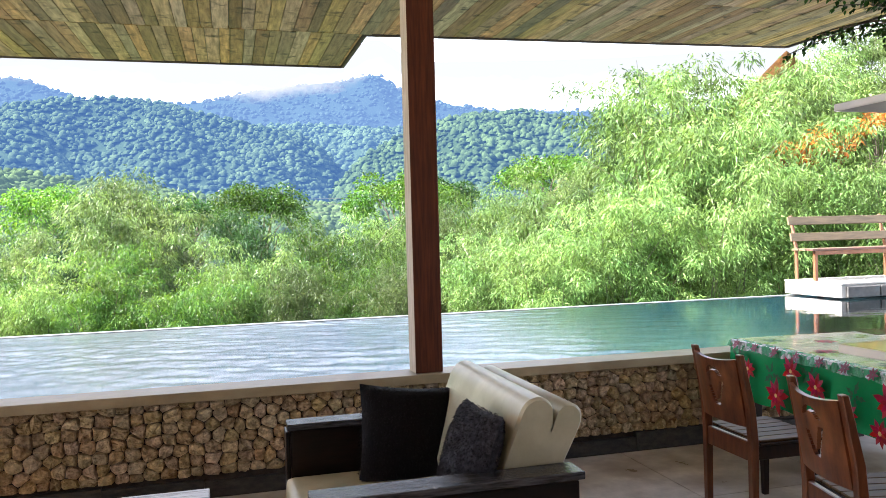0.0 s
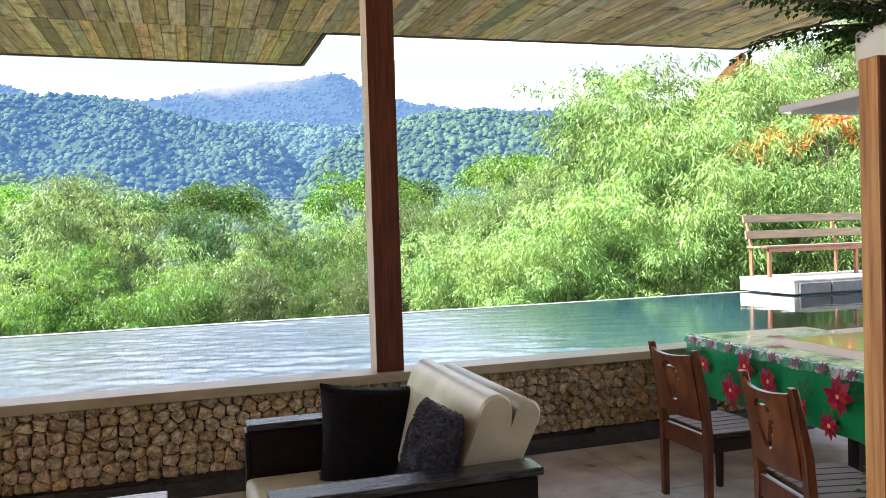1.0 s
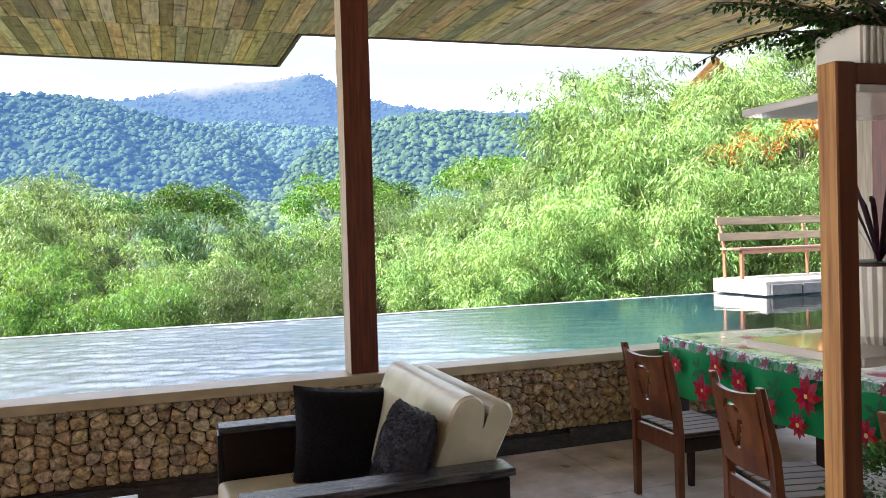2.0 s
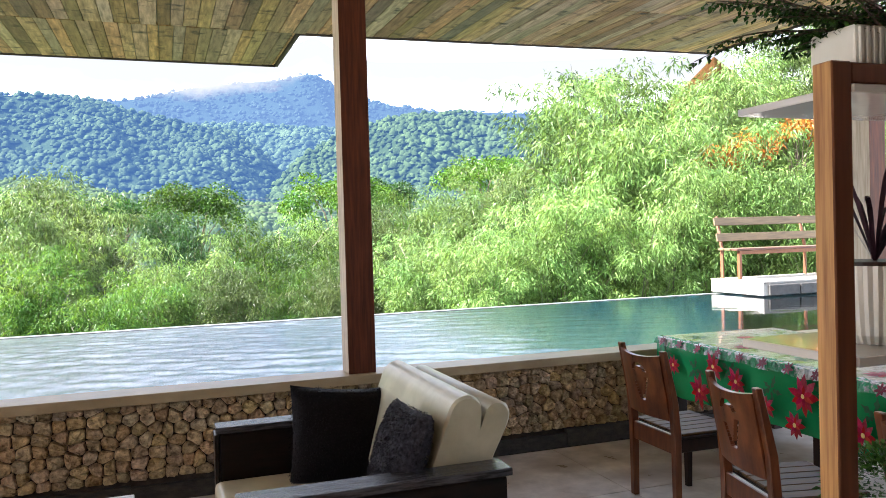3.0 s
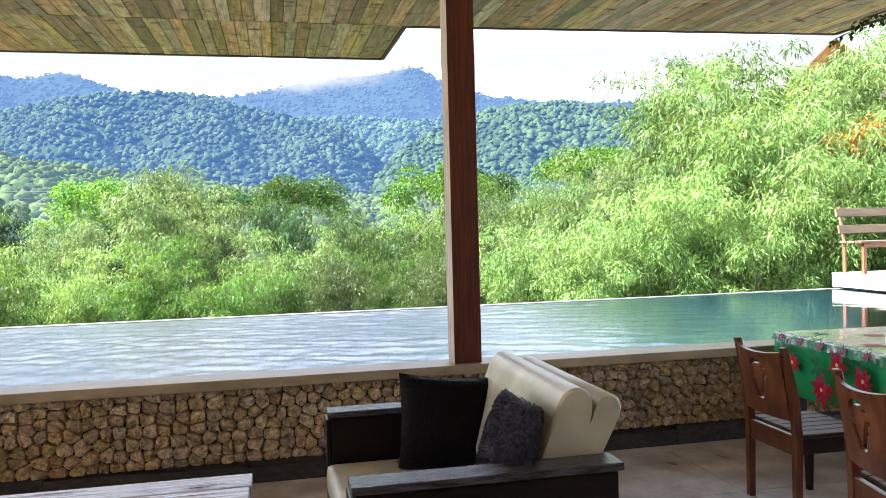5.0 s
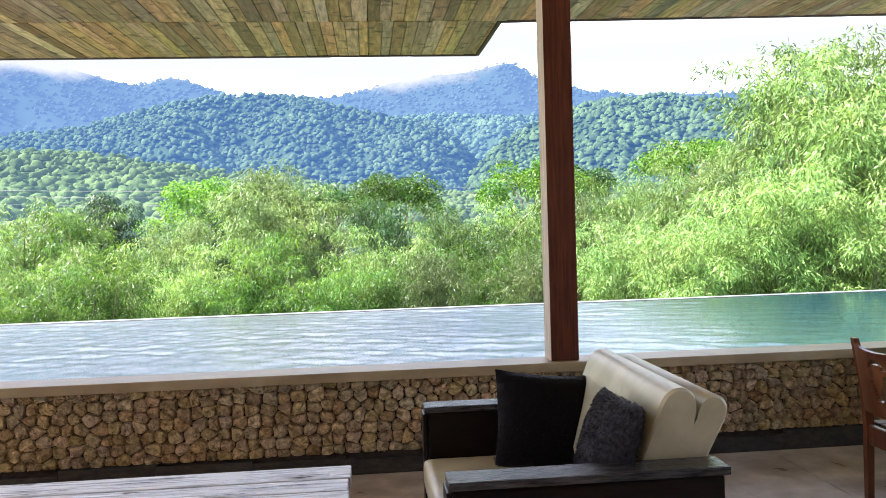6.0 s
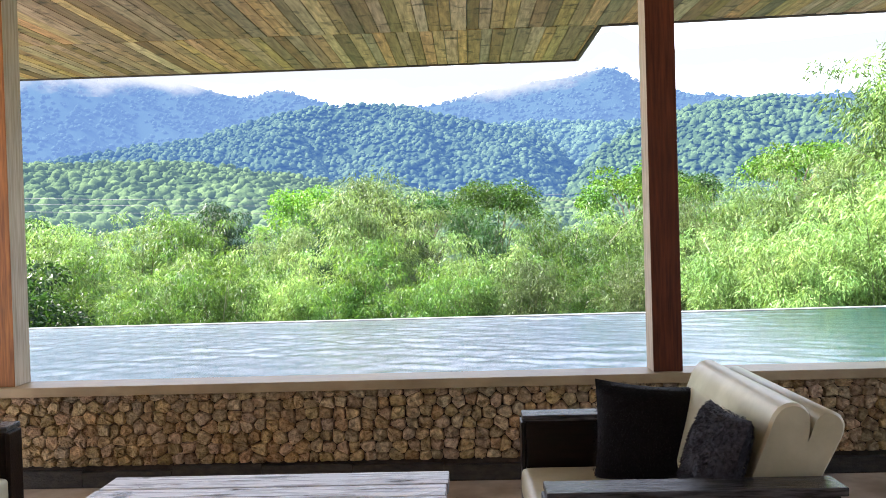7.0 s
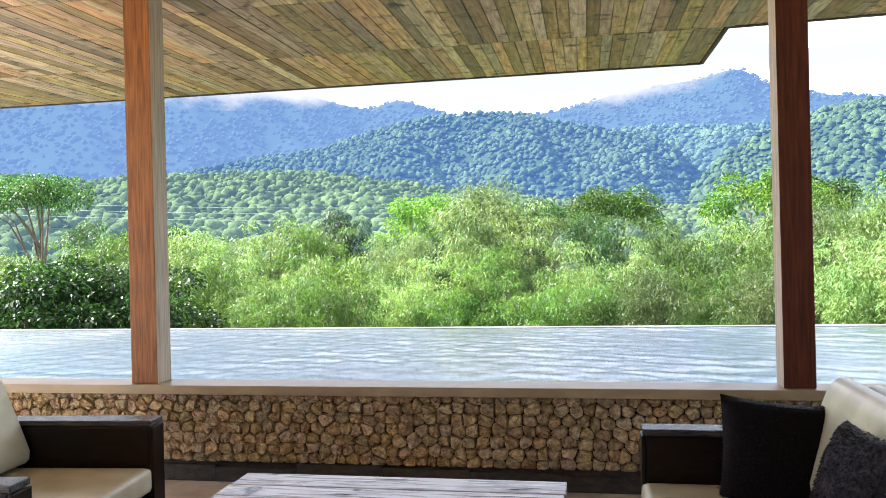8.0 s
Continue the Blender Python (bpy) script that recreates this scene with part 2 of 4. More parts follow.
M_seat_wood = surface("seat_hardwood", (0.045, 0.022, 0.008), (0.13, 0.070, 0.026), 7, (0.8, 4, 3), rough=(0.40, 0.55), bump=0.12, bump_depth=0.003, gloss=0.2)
M_cloth = surface("green_oilcloth", (0.008, 0.24, 0.080), (0.016, 0.35, 0.12), 2, rough=(0.12, 0.22), bump=0.25, bump_scale=5, bump_depth=0.02, coat=0.5)
M_cloth_edge = surface("clear_plastic_fringe", (0.03, 0.07, 0.05), (0.80, 0.84, 0.85), 20, (1, 1, 0.4), rough=(0.08, 0.2), bump=0.8, bump_scale=22, bump_depth=0.02,
                       stain=(0.02, 0.24, 0.09), stain_scale=11, stain_range=(0.46, 0.52))
M_red = surface("printed_red", (0.24, 0.010, 0.02), (0.48, 0.03, 0.05), 30, rough=(0.4, 0.5), gloss=0.25, bump=0, island=(0.02, 0.1, 0.3))
M_maroon = surface("printed_maroon", (0.10, 0.004, 0.015), (0.20, 0.012, 0.035), 30, rough=(0.4, 0.5), gloss=0.25, bump=0)
M_print_leaf = surface("printed_leaf", (0.01, 0.07, 0.03), (0.02, 0.14, 0.06), 30, rough=(0.4, 0.5), gloss=0.25, bump=0)
M_gold = surface("printed_gold", (0.75, 0.55, 0.18), (0.85, 0.68, 0.3), 30, rough=(0.2, 0.3), bump=0)
# cream print, paled further to hold the sky's white reflection
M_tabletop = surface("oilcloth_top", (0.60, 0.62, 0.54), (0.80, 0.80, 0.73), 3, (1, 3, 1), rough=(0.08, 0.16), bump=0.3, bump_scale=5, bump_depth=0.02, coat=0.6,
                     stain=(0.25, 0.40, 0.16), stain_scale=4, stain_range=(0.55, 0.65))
M_shelf_wood = surface("two_tone_hardwood", (0.19, 0.065, 0.018), (0.60, 0.34, 0.12), 2.6, (22, 22, 0.9), rough=(0.3, 0.45), bump=0.1, bump_depth=0.002, coat=0.15)
M_shelf_side = surface("brown_shade_hardwood", (0.09, 0.026, 0.008), (0.18, 0.058, 0.018), 3.2, (16, 16, 0.8), rough=(0.3, 0.45), bump=0.1, bump_depth=0.002)
M_board = surface("white_lacquer_board", (0.55, 0.53, 0.50), (0.66, 0.64, 0.60), 3, rough=(0.06, 0.14), bump=0.03, coat=0.5)
M_ceramic = surface("cream_ceramic", (0.60, 0.59, 0.53), (0.70, 0.69, 0.63), 5, rough=(0.25, 0.4), bump=0.05)
M_deck = surface("pale_deck", (0.22, 0.21, 0.185), (0.36, 0.35, 0.315), 5, (0.6, 4, 1), rough=(0.6, 0.8), bump=0.2, stain=(0.4, 0.36, 0.3), stain_scale=2)
M_block = surface("shaded_grey_block", (0.035, 0.035, 0.033), (0.085, 0.082, 0.075), 8, rough=(0.7, 0.9), bump=0.3)
M_bench = surface("bench_wood", (0.07, 0.050, 0.025), (0.155, 0.115, 0.060), 6, (0.5, 5, 5), rough=(0.5, 0.7), bump=0.2)
M_bench_leg = surface("bench_leg", (0.12, 0.042, 0.014), (0.20, 0.075, 0.027), 6, (4, 4, 0.6), rough=(0.45, 0.6), bump=0.1)
M_seat_dark = surface("bench_seat", (0.07, 0.03, 0.022), (0.15, 0.065, 0.045), 6, (0.5, 5, 5), rough=(0.4, 0.6), bump=0.15)
M_bamboo = leafy("bamboo_leaf", (0.036, 0.082, 0.016), (0.140, 0.265, 0.022))
M_bamboo_pale = leafy("bamboo_leaf_pale", (0.098, 0.172, 0.048), (0.215, 0.345, 0.058))
M_bamboo_dusty = leafy("bamboo_leaf_dusty", (0.074, 0.118, 0.036), (0.145, 0.220, 0.042))
M_bamboo_dark = leafy("bamboo_leaf_dark", (0.018, 0.050, 0.016), (0.060, 0.135, 0.022))
M_broad = leafy("broad_leaf", (0.022, 0.060, 0.014), (0.055, 0.14, 0.018))
M_bright = leafy("bright_leaf", (0.048, 0.112, 0.015), (0.13, 0.27, 0.02))
M_orange = leafy("orange_leaf", (0.24, 0.09, 0.02), (0.36, 0.14, 0.02), 0.02)
M_pot_leaf = leafy("house_plant_leaf", (0.040, 0.10, 0.022), (0.10, 0.22, 0.03))
M_purple = surface("purple_leaf", (0.030, 0.012, 0.020), (0.08, 0.03, 0.05), 8, (4, 4, 1), rough=(0.3, 0.45), bump=0.1)
M_culm = surface("bamboo_culm", (0.045, 0.055, 0.018), (0.13, 0.13, 0.05), 6, (4, 4, 1), rough=(0.45, 0.6), bump=0.1, thing=(0.02, 0.2, 0.3))
M_bark = surface("bark", (0.05, 0.038, 0.025), (0.14, 0.11, 0.08), 8, (3, 3, 1), rough=(0.8, 0.95), bump=0.5)
M_ground = surface("undergrowth", (0.020, 0.040, 0.010), (0.07, 0.12, 0.03), 0.6, rough=(0.85, 1.0), bump=0.4, stain=(0.10, 0.07, 0.03), stain_scale=0.2)
M_earth = surface("orange_earth", (0.30, 0.13, 0.04), (0.52, 0.26, 0.09), 1.2, rough=(0.85, 1.0), bump=0.4)
M_thatch = surface("thatch", (0.20, 0.12, 0.06), (0.40, 0.28, 0.16), 4, (1, 1, 6), rough=(0.8, 1.0), bump=0.5)
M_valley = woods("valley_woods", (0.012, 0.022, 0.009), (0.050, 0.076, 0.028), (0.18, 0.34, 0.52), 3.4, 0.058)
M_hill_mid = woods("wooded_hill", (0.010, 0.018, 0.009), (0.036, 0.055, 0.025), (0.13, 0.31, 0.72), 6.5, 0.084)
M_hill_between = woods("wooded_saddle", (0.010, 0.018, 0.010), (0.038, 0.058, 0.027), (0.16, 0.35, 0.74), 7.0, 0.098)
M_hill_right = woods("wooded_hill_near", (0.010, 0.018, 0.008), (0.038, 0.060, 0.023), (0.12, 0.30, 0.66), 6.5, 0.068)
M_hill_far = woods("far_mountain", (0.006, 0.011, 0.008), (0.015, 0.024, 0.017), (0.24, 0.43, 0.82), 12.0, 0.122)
M_mist = cloud_material()
M_cable = surface("cable", (0.06, 0.06, 0.06), (0.12, 0.12, 0.12), 3, rough=(0.5, 0.6), bump=0)


# ---- building blocks ----
def mesh_object(name, bm, mat, parent=None):
    me = bpy.data.meshes.new(name)
    bm.to_mesh(me)
    bm.free()
    for k in mat if isinstance(mat, tuple) else (mat,):
        me.materials.append(k)
    ob = new(name, me)
    ob.parent = parent
    return ob


def part(name, bm, mat, parent, label="", smooth=False):
    ob = mesh_object(name, bm, mat, parent)
    if smooth:
        ob.data.polygons.foreach_set("use_smooth", [True] * len(ob.data.polygons))
        ob.data.set_sharp_from_angle(angle=radians(42))
    return tagged(ob, label)


def thing(name, label, category, m=None, group=""):
    ob = new(name)
    ob.empty_display_size = 0.1
    if m is not None:
        ob.matrix_basis = m
    return tagged(ob, label, category, group)


def structure(name, bm, mat, label=""):
    return tagged(mesh_object(name, bm, mat), label, kind="structure")


def box(bm, x0, x1, y0, y1, z0, z1):
    vs = [bm.verts.new(p) for p in ((x0, y0, z0), (x1, y0, z0), (x1, y1, z0), (x0, y1, z0), (x0, y0, z1), (x1, y0, z1), (x1, y1, z1), (x0, y1, z1))]
    return [bm.faces.new([vs[i] for i in f]) for f in ((3, 2, 1, 0), (4, 5, 6, 7), (0, 1, 5, 4), (1, 2, 6, 5), (2, 3, 7, 6), (3, 0, 4, 7))]


def boxes(*rows):
    bm = bmesh.new()
    for r in rows:
        box(bm, *r)
    return bm


def soft_box(x0, x1, y0, y1, z0, z1, r=0.008, seg=2):
    bm = boxes((x0, x1, y0, y1, z0, z1))
    bmesh.ops.bevel(bm, geom=bm.edges[:], offset=r, segments=seg, affect="EDGES", profile=0.6)
    return bm


def tube(bm, points, radii, sides=6):
    """A tapered tube along points."""
    rings = []
    for i, p in enumerate(points):
        a = points[max(i - 1, 0)]
        b = points[min(i + 1, len(points) - 1)]
        d = (Vector(b) - Vector(a)).normalized()
        u = d.cross(Vector((0.3, 0.9, 0.2))).normalized()
        v = d.cross(u)
        rings.append([bm.verts.new(Vector(p) + (u * math.cos(2 * math.pi * k / sides) + v * math.sin(2 * math.pi * k / sides)) * radii[i]) for k in range(sides)])
    for r, s in zip(rings, rings[1:]):
        for k in range(sides):
            bm.faces.new((r[k], r[(k + 1) % sides], s[(k + 1) % sides], s[k]))
    bm.faces.new(rings[0][::-1])
    bm.faces.new(rings[-1])


def lathe(profile, sides=32, flute=0.0, flutes=16):
    """A turned shape from (radius, height) pairs, fluted if asked."""
    bm = bmesh.new()
    rings = []
    for r, z in profile:
        rings.append([bm.verts.new(((r + flute * (k % 2) * (r > 0.02)) * math.cos(2 * math.pi * k / sides), (r + flute * (k % 2) * (r > 0.02)) * math.sin(2 * math.pi * k / sides), z)) for k in range(sides)])
    for a, b in zip(rings, rings[1:]):
        for k in range(sides):
            bm.faces.new((a[k], a[(k + 1) % sides], b[(k + 1) % sides], b[k]))
    bm.faces.new(rings[0][::-1])
    bm.faces.new(rings[-1])
    return bm


def raw_mesh(name, verts, faces, mat):
    """A mesh from arrays of corners and of equally long faces."""
    me = bpy.data.meshes.new(name)
    n = faces.shape[1]
    me.vertices.add(len(verts))
    me.vertices.foreach_set("co", verts.astype(np.float32).ravel())
    me.loops.add(faces.size)
    me.loops.foreach_set("vertex_index", faces.astype(np.int32).ravel())
    me.polygons.add(len(faces))
    me.polygons.foreach_set("loop_start", np.arange(0, faces.size, n, dtype=np.int32))
    me.materials.append(mat)
    me.update(calc_edges=True)
    return me


def smooth_noise(x, y, seed):
    return (np.sin(x * 1.0 + seed) * np.cos(y * 1.3 + seed * 2) + 0.5 * np.sin(x * 2.3 - y * 1.7 + seed * 3) + 0.25 * np.sin(x * 4.9 + y * 4.1 + seed)) / 1.75


# ---- the pavilion ----
rnd = random.Random(7)
COPING_Z, WALL_Y, WATER_Z = 0.67, 5.13, 0.655
X_WEST, X_EAST, Y_BACK = -7.4, 6.1, -4.0


def ceiling_z(y):
    return 3.48 + 0.02 * (y - 5.15)


floor = structure("floor", boxes((X_WEST, X_EAST, Y_BACK, WALL_Y, -0.25, -0.012)), M_joint)
wall_low = structure("wall_low", boxes((X_WEST, X_EAST, WALL_Y + 0.02, 5.33, -0.25, 0.608)), M_mortar)
structure("trim_skirting", boxes(*[(x, min(x + 0.595, X_EAST), 5.098, WALL_Y + 0.02, 0.0, 0.098 + 0.011 * ((k * 7) % 4)) for k, x in enumerate(np.arange(X_WEST, X_EAST, 0.6))]), M_slate)
structure("trim_coping", soft_box(X_WEST, X_EAST, 5.09, 5.352, 0.606, COPING_Z, 0.006), M_coping)
# unseen walls, added dark to keep light and reflections out from behind
structure("wall_south", boxes((X_WEST, X_EAST, Y_BACK - 0.2, Y_BACK, -0.25, 3.28)), M_wall)
structure("wall_east", boxes((X_EAST - 0.2, X_EAST, Y_BACK, 0.6, -0.25, 3.28)), M_wall)
# unseen pale paving, added to bounce sunlight in under the roof
structure("pavement", boxes((-26, X_WEST, -24, 5.2, -0.3, -0.02), (X_WEST, 26, -24, Y_BACK - 0.2, -0.3, -0.02), (X_EAST, 26, Y_BACK - 0.2, 5.1, -0.3, -0.02)), M_pave)


def post(x0, x1, mat, tone, y0=5.15, y1=5.34):
    p = thing("post", tone + " square wooden post standing on the coping", "post", pose(0, 0, 0), "posts of the pavilion")
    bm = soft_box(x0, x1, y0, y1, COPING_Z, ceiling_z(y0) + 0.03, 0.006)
    # side faces get a paler wood for the light that falls on them
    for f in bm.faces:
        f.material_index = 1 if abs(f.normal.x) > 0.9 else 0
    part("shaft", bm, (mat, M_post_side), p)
    return p


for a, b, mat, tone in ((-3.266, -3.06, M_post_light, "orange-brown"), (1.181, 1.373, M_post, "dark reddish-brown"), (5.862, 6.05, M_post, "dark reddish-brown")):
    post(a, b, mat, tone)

# ceiling of old boards, laid in rows of uneven lengths
bm = bmesh.new()
x = -8.2
bay_end, seams = -8.2, []
while x < 5.79:
    if x >= bay_end:
        bay_end = x + rnd.uniform(0.7, 1.9)
        seams = [Y_BACK]
        while seams[-1] < 6.2:
            seams.append(seams[-1] + rnd.choice((0.75, 0.95, 1.3, 1.9)))
        seams[-1] = 7.372
    w = rnd.uniform(0.095, 0.145)
    xe = min(x + w, 5.79)
    for y0, y1 in zip(seams, seams[1:]):
        if y1 - y0 < 0.1:
            continue
        dz = rnd.uniform(0, 0.007)
        jitter = rnd.uniform(-0.012, 0.012) if y1 < 7.3 else 0
        ye = min(y1, 7.372 - 0.055 * max(x - 1.28, 0)) + jitter
        fs = box(bm, x + 0.0035, xe - 0.0035, y0 + 0.004, ye - 0.004, 0, 0.03)
        for v in {v for f in fs for v in f.verts}:
            v.co.z += ceiling_z(v.co.y) + dz
    x = xe
x = -8.2
while x < 1.27:
    w = rnd.uniform(0.10, 0.14)
    xe = min(x + w, 1.272)
    dz = rnd.uniform(0, 0.006)
    fs = box(bm, x + 0.0035, xe - 0.0035, 7.380, 8.92, 0, 0.03)
    for v in {v for f in fs for v in f.verts}:
        v.co.z += ceiling_z(v.co.y) + dz
    x = xe
structure("ceiling", bm, M_plank)
bm = bmesh.new()
for pts in (((-8.4, Y_BACK - 0.4), (5.80, Y_BACK - 0.4), (5.80, 7.12), (1.285, 7.374), (1.285, 8.93), (-8.4, 8.93)),):
    low = [bm.verts.new((px, py, ceiling_z(py) + 0.034)) for px, py in pts]
    top = [bm.verts.new((px, py, ceiling_z(py) + 0.16)) for px, py in pts]
    bm.faces.new(low[::-1])
    bm.faces.new(top)
    for k in range(len(pts)):
        bm.faces.new((low[k], low[(k + 1) % 6], top[(k + 1) % 6], top[k]))
structure("roof", bm, M_roof)
bm = bmesh.new()
for (ax, ay), (bx, by) in (((-8.4, 8.93), (1.285, 8.93)), ((1.285, 8.93), (1.285, 7.376)), ((1.285, 7.376), (5.80, 7.125)), ((5.80, 7.125), (5.80, Y_BACK))):
    d = Vector((bx - ax, by - ay, 0)).normalized()
    n = Vector((-d.y, d.x, 0)) * 0.026
    q = [Vector((ax, ay, 0)), Vector((bx, by, 0)), Vector((bx, by, 0)) + n, Vector((ax, ay, 0)) + n]
    lo = [bm.verts.new((p.x, p.y, ceiling_z(p.y) - 0.012)) for p in q]
    hi = [bm.verts.new((p.x, p.y, ceiling_z(p.y) + 0.165)) for p in q]
    bm.faces.new(lo[::-1])
    bm.faces.new(hi)
    for k in range(4):
        bm.faces.new((lo[k], lo[(k + 1) % 4], hi[(k + 1) % 4], hi[k]))
structure("trim_fascia", bm, M_fascia)

# ---- the pool ----
PX0, PX1, PY0, PY1 = -13.0, 14.0, 5.354, 9.03
structure("pool_basin", boxes((PX0, PX1, PY0, PY1, -0.75, -0.6), (PX0, PX1, PY1 - 0.012, PY1 + 0.10, -3.0, WATER_Z - 0.006), (PX0 - 0.2, PX0, PY0, PY1, -0.75, 0.67),
                              (PX1, PX1 + 0.2, PY0, PY1, -0.75, 0.67), (X_EAST, PX1, PY0 - 0.2, PY0, -0.75, 0.67)), M_tile)
structure("trim_pool_rim", soft_box(PX0, PX1, PY1 - 0.015, PY1 + 0.10, WATER_Z - 0.008, WATER_Z + 0.007, 0.004), M_rim)
def pool_water():
    """The pool's surface, stirred into small ripples by a breeze that fades in the lee of the bank to the east."""
    g = np.random.default_rng(17)
    xs = np.concatenate([np.linspace(PX0, -7, 60)[:-1], np.linspace(-7, 10, 620), np.linspace(10, PX1, 40)[1:]])
    ys = np.linspace(PY0, PY1, 130)
    x, y = np.meshgrid(xs, ys)
    z = 0 * x
    for k in range(24):
        length = 0.11 * 1.065 ** k
        a = g.normal(1.2, 0.75)
        turn = 2 * math.pi / length
        slope = 0.0155
        z += slope / turn * np.sin(turn * (x * math.cos(a) + y * math.sin(a)) + g.uniform(0, 6.28))
    gust = 0.75 + 0.55 * smooth_noise(x * 0.9, y * 1.4, 3.0)
    lee = np.clip((6.0 - x) / 3.5, 0.16, 1.0)
    edge = np.clip((y - PY0) / 0.1, 0, 1) * np.clip((PY1 - y) / 0.1, 0, 1)
    verts = np.stack([x, y, WATER_Z + z * gust * lee * edge], -1).reshape(-1, 3)
    i = np.arange(len(ys) - 1)[:, None] * len(xs) + np.arange(len(xs) - 1)[None]
    me = raw_mesh("water", verts, np.stack([i, i + 1, i + len(xs) + 1, i + len(xs)], -1).reshape(-1, 4), M_water)
    me.polygons.foreach_set("use_smooth", [True] * len(me.polygons))
    return tagged(new("water", me), kind="structure")


pool_water()

# ---- the ground and the far hills ----

def dome():
    """The corners and faces of a rounded tree crown, open below."""
    bm = bmesh.new()
    bmesh.ops.create_icosphere(bm, subdivisions=2, radius=1.0)
    bmesh.ops.delete(bm, geom=[v for v in bm.verts if v.co.z < -0.1], context="VERTS")
    v = np.array([tuple(p.co) for p in bm.verts])
    f = np.array([[q.index for q in t.verts] for t in bm.faces])
    bm.free()
    return v, f


DOME_V, DOME_F = dome()


def hill(name, label, ridge, near, far, foot, crown, mat, seed, spur=0.06, power=1.0, trees=3000):
    """A slope rising from near to a ridge at far, whose skyline follows ridge: (bearing, height over distance), wooded with many crowns."""
    g = np.random.default_rng(int(seed * 10))
    bearings, heights = [r[0] for r in ridge], [r[1] for r in ridge]

    def ground_at(az, s):
        tops = sum(np.interp(np.degrees(az) + d, bearings, heights) for d in (-0.6, -0.3, 0, 0.3, 0.6)) / 5
        spurs = smooth_noise(az * 22 + s * 1.5, s * 2.5 + az * 5, seed)
        z = foot + (1.6 + tops * far - foot) * np.clip(s, 0, 1) ** power * (1 + spur * spurs * 8 * np.clip(s, 0, 1) * np.clip(1 - s, 0, 1))
        z = np.where(s > 1, z - (s - 1) * (far - near) * 0.5, z) - crown * 0.55
        r = near + (far - near) * s
        return np.stack([r * np.sin(az), r * np.cos(az), z], -1)

    cols, rows = 240, 60
    az = np.radians(np.linspace(bearings[0], bearings[-1], cols))
    verts = ground_at(np.tile(az, rows), np.repeat(np.linspace(0, 1.25, rows), cols))
    i = np.arange(rows - 1)[:, None] * cols + np.arange(cols - 1)[None]
    faces = np.stack([i, i + 1, i + cols + 1, i, i + cols + 1, i + cols], -1).reshape(-1, 3)
    where = ground_at(np.radians(g.uniform(bearings[0], bearings[-1], trees)), g.uniform(0.0, 1.03, trees) ** (1.25 if near < 100 else 1.0))
    size = crown * 0.5 * g.uniform(0.55, 1.35, trees)
    lump = g.uniform(0.72, 1.22, (trees, len(DOME_V)))
    tall = g.uniform(0.8, 1.35, trees)
    blob = DOME_V[None] * lump[:, :, None] * size[:, None, None]
    blob[:, :, 2] *= tall[:, None]
    blob += where[:, None]
    blob[:, :, 2] += (size * 0.3)[:, None]
    more = DOME_F[None] + (len(verts) + np.arange(trees) * len(DOME_V))[:, None, None]
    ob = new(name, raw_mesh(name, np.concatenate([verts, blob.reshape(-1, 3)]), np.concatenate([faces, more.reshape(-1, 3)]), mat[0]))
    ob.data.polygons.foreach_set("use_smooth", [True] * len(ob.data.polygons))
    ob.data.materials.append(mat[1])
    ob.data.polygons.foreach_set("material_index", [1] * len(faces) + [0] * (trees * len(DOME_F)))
    return tagged(ob, label, kind="structure")


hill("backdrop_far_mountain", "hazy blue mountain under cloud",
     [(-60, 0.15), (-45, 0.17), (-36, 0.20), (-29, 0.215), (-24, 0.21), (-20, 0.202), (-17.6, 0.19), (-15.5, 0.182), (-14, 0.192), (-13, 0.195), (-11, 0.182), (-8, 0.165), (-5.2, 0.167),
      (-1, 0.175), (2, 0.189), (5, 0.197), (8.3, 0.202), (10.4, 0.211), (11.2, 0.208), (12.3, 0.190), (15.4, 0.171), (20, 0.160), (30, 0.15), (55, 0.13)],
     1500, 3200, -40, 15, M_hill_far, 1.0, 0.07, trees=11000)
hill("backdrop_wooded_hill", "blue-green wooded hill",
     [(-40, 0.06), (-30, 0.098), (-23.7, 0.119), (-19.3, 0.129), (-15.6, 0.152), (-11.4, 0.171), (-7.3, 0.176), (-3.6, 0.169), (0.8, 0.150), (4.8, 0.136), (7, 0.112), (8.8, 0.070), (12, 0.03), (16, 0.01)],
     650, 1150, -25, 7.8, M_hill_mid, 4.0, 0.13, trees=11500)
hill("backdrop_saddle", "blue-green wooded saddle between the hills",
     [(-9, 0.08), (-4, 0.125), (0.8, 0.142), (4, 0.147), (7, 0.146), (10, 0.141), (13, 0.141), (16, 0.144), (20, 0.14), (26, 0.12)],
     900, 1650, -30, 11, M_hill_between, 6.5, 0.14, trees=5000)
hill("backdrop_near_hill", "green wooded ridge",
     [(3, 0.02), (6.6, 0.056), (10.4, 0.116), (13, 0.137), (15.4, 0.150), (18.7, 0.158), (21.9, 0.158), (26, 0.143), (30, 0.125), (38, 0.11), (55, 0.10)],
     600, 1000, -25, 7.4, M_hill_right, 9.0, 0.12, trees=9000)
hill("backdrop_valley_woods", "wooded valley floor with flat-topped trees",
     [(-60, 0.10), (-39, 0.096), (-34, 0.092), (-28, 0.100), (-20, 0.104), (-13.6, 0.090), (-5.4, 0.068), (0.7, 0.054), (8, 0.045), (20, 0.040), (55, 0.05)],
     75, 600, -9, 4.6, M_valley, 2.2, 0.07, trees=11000)

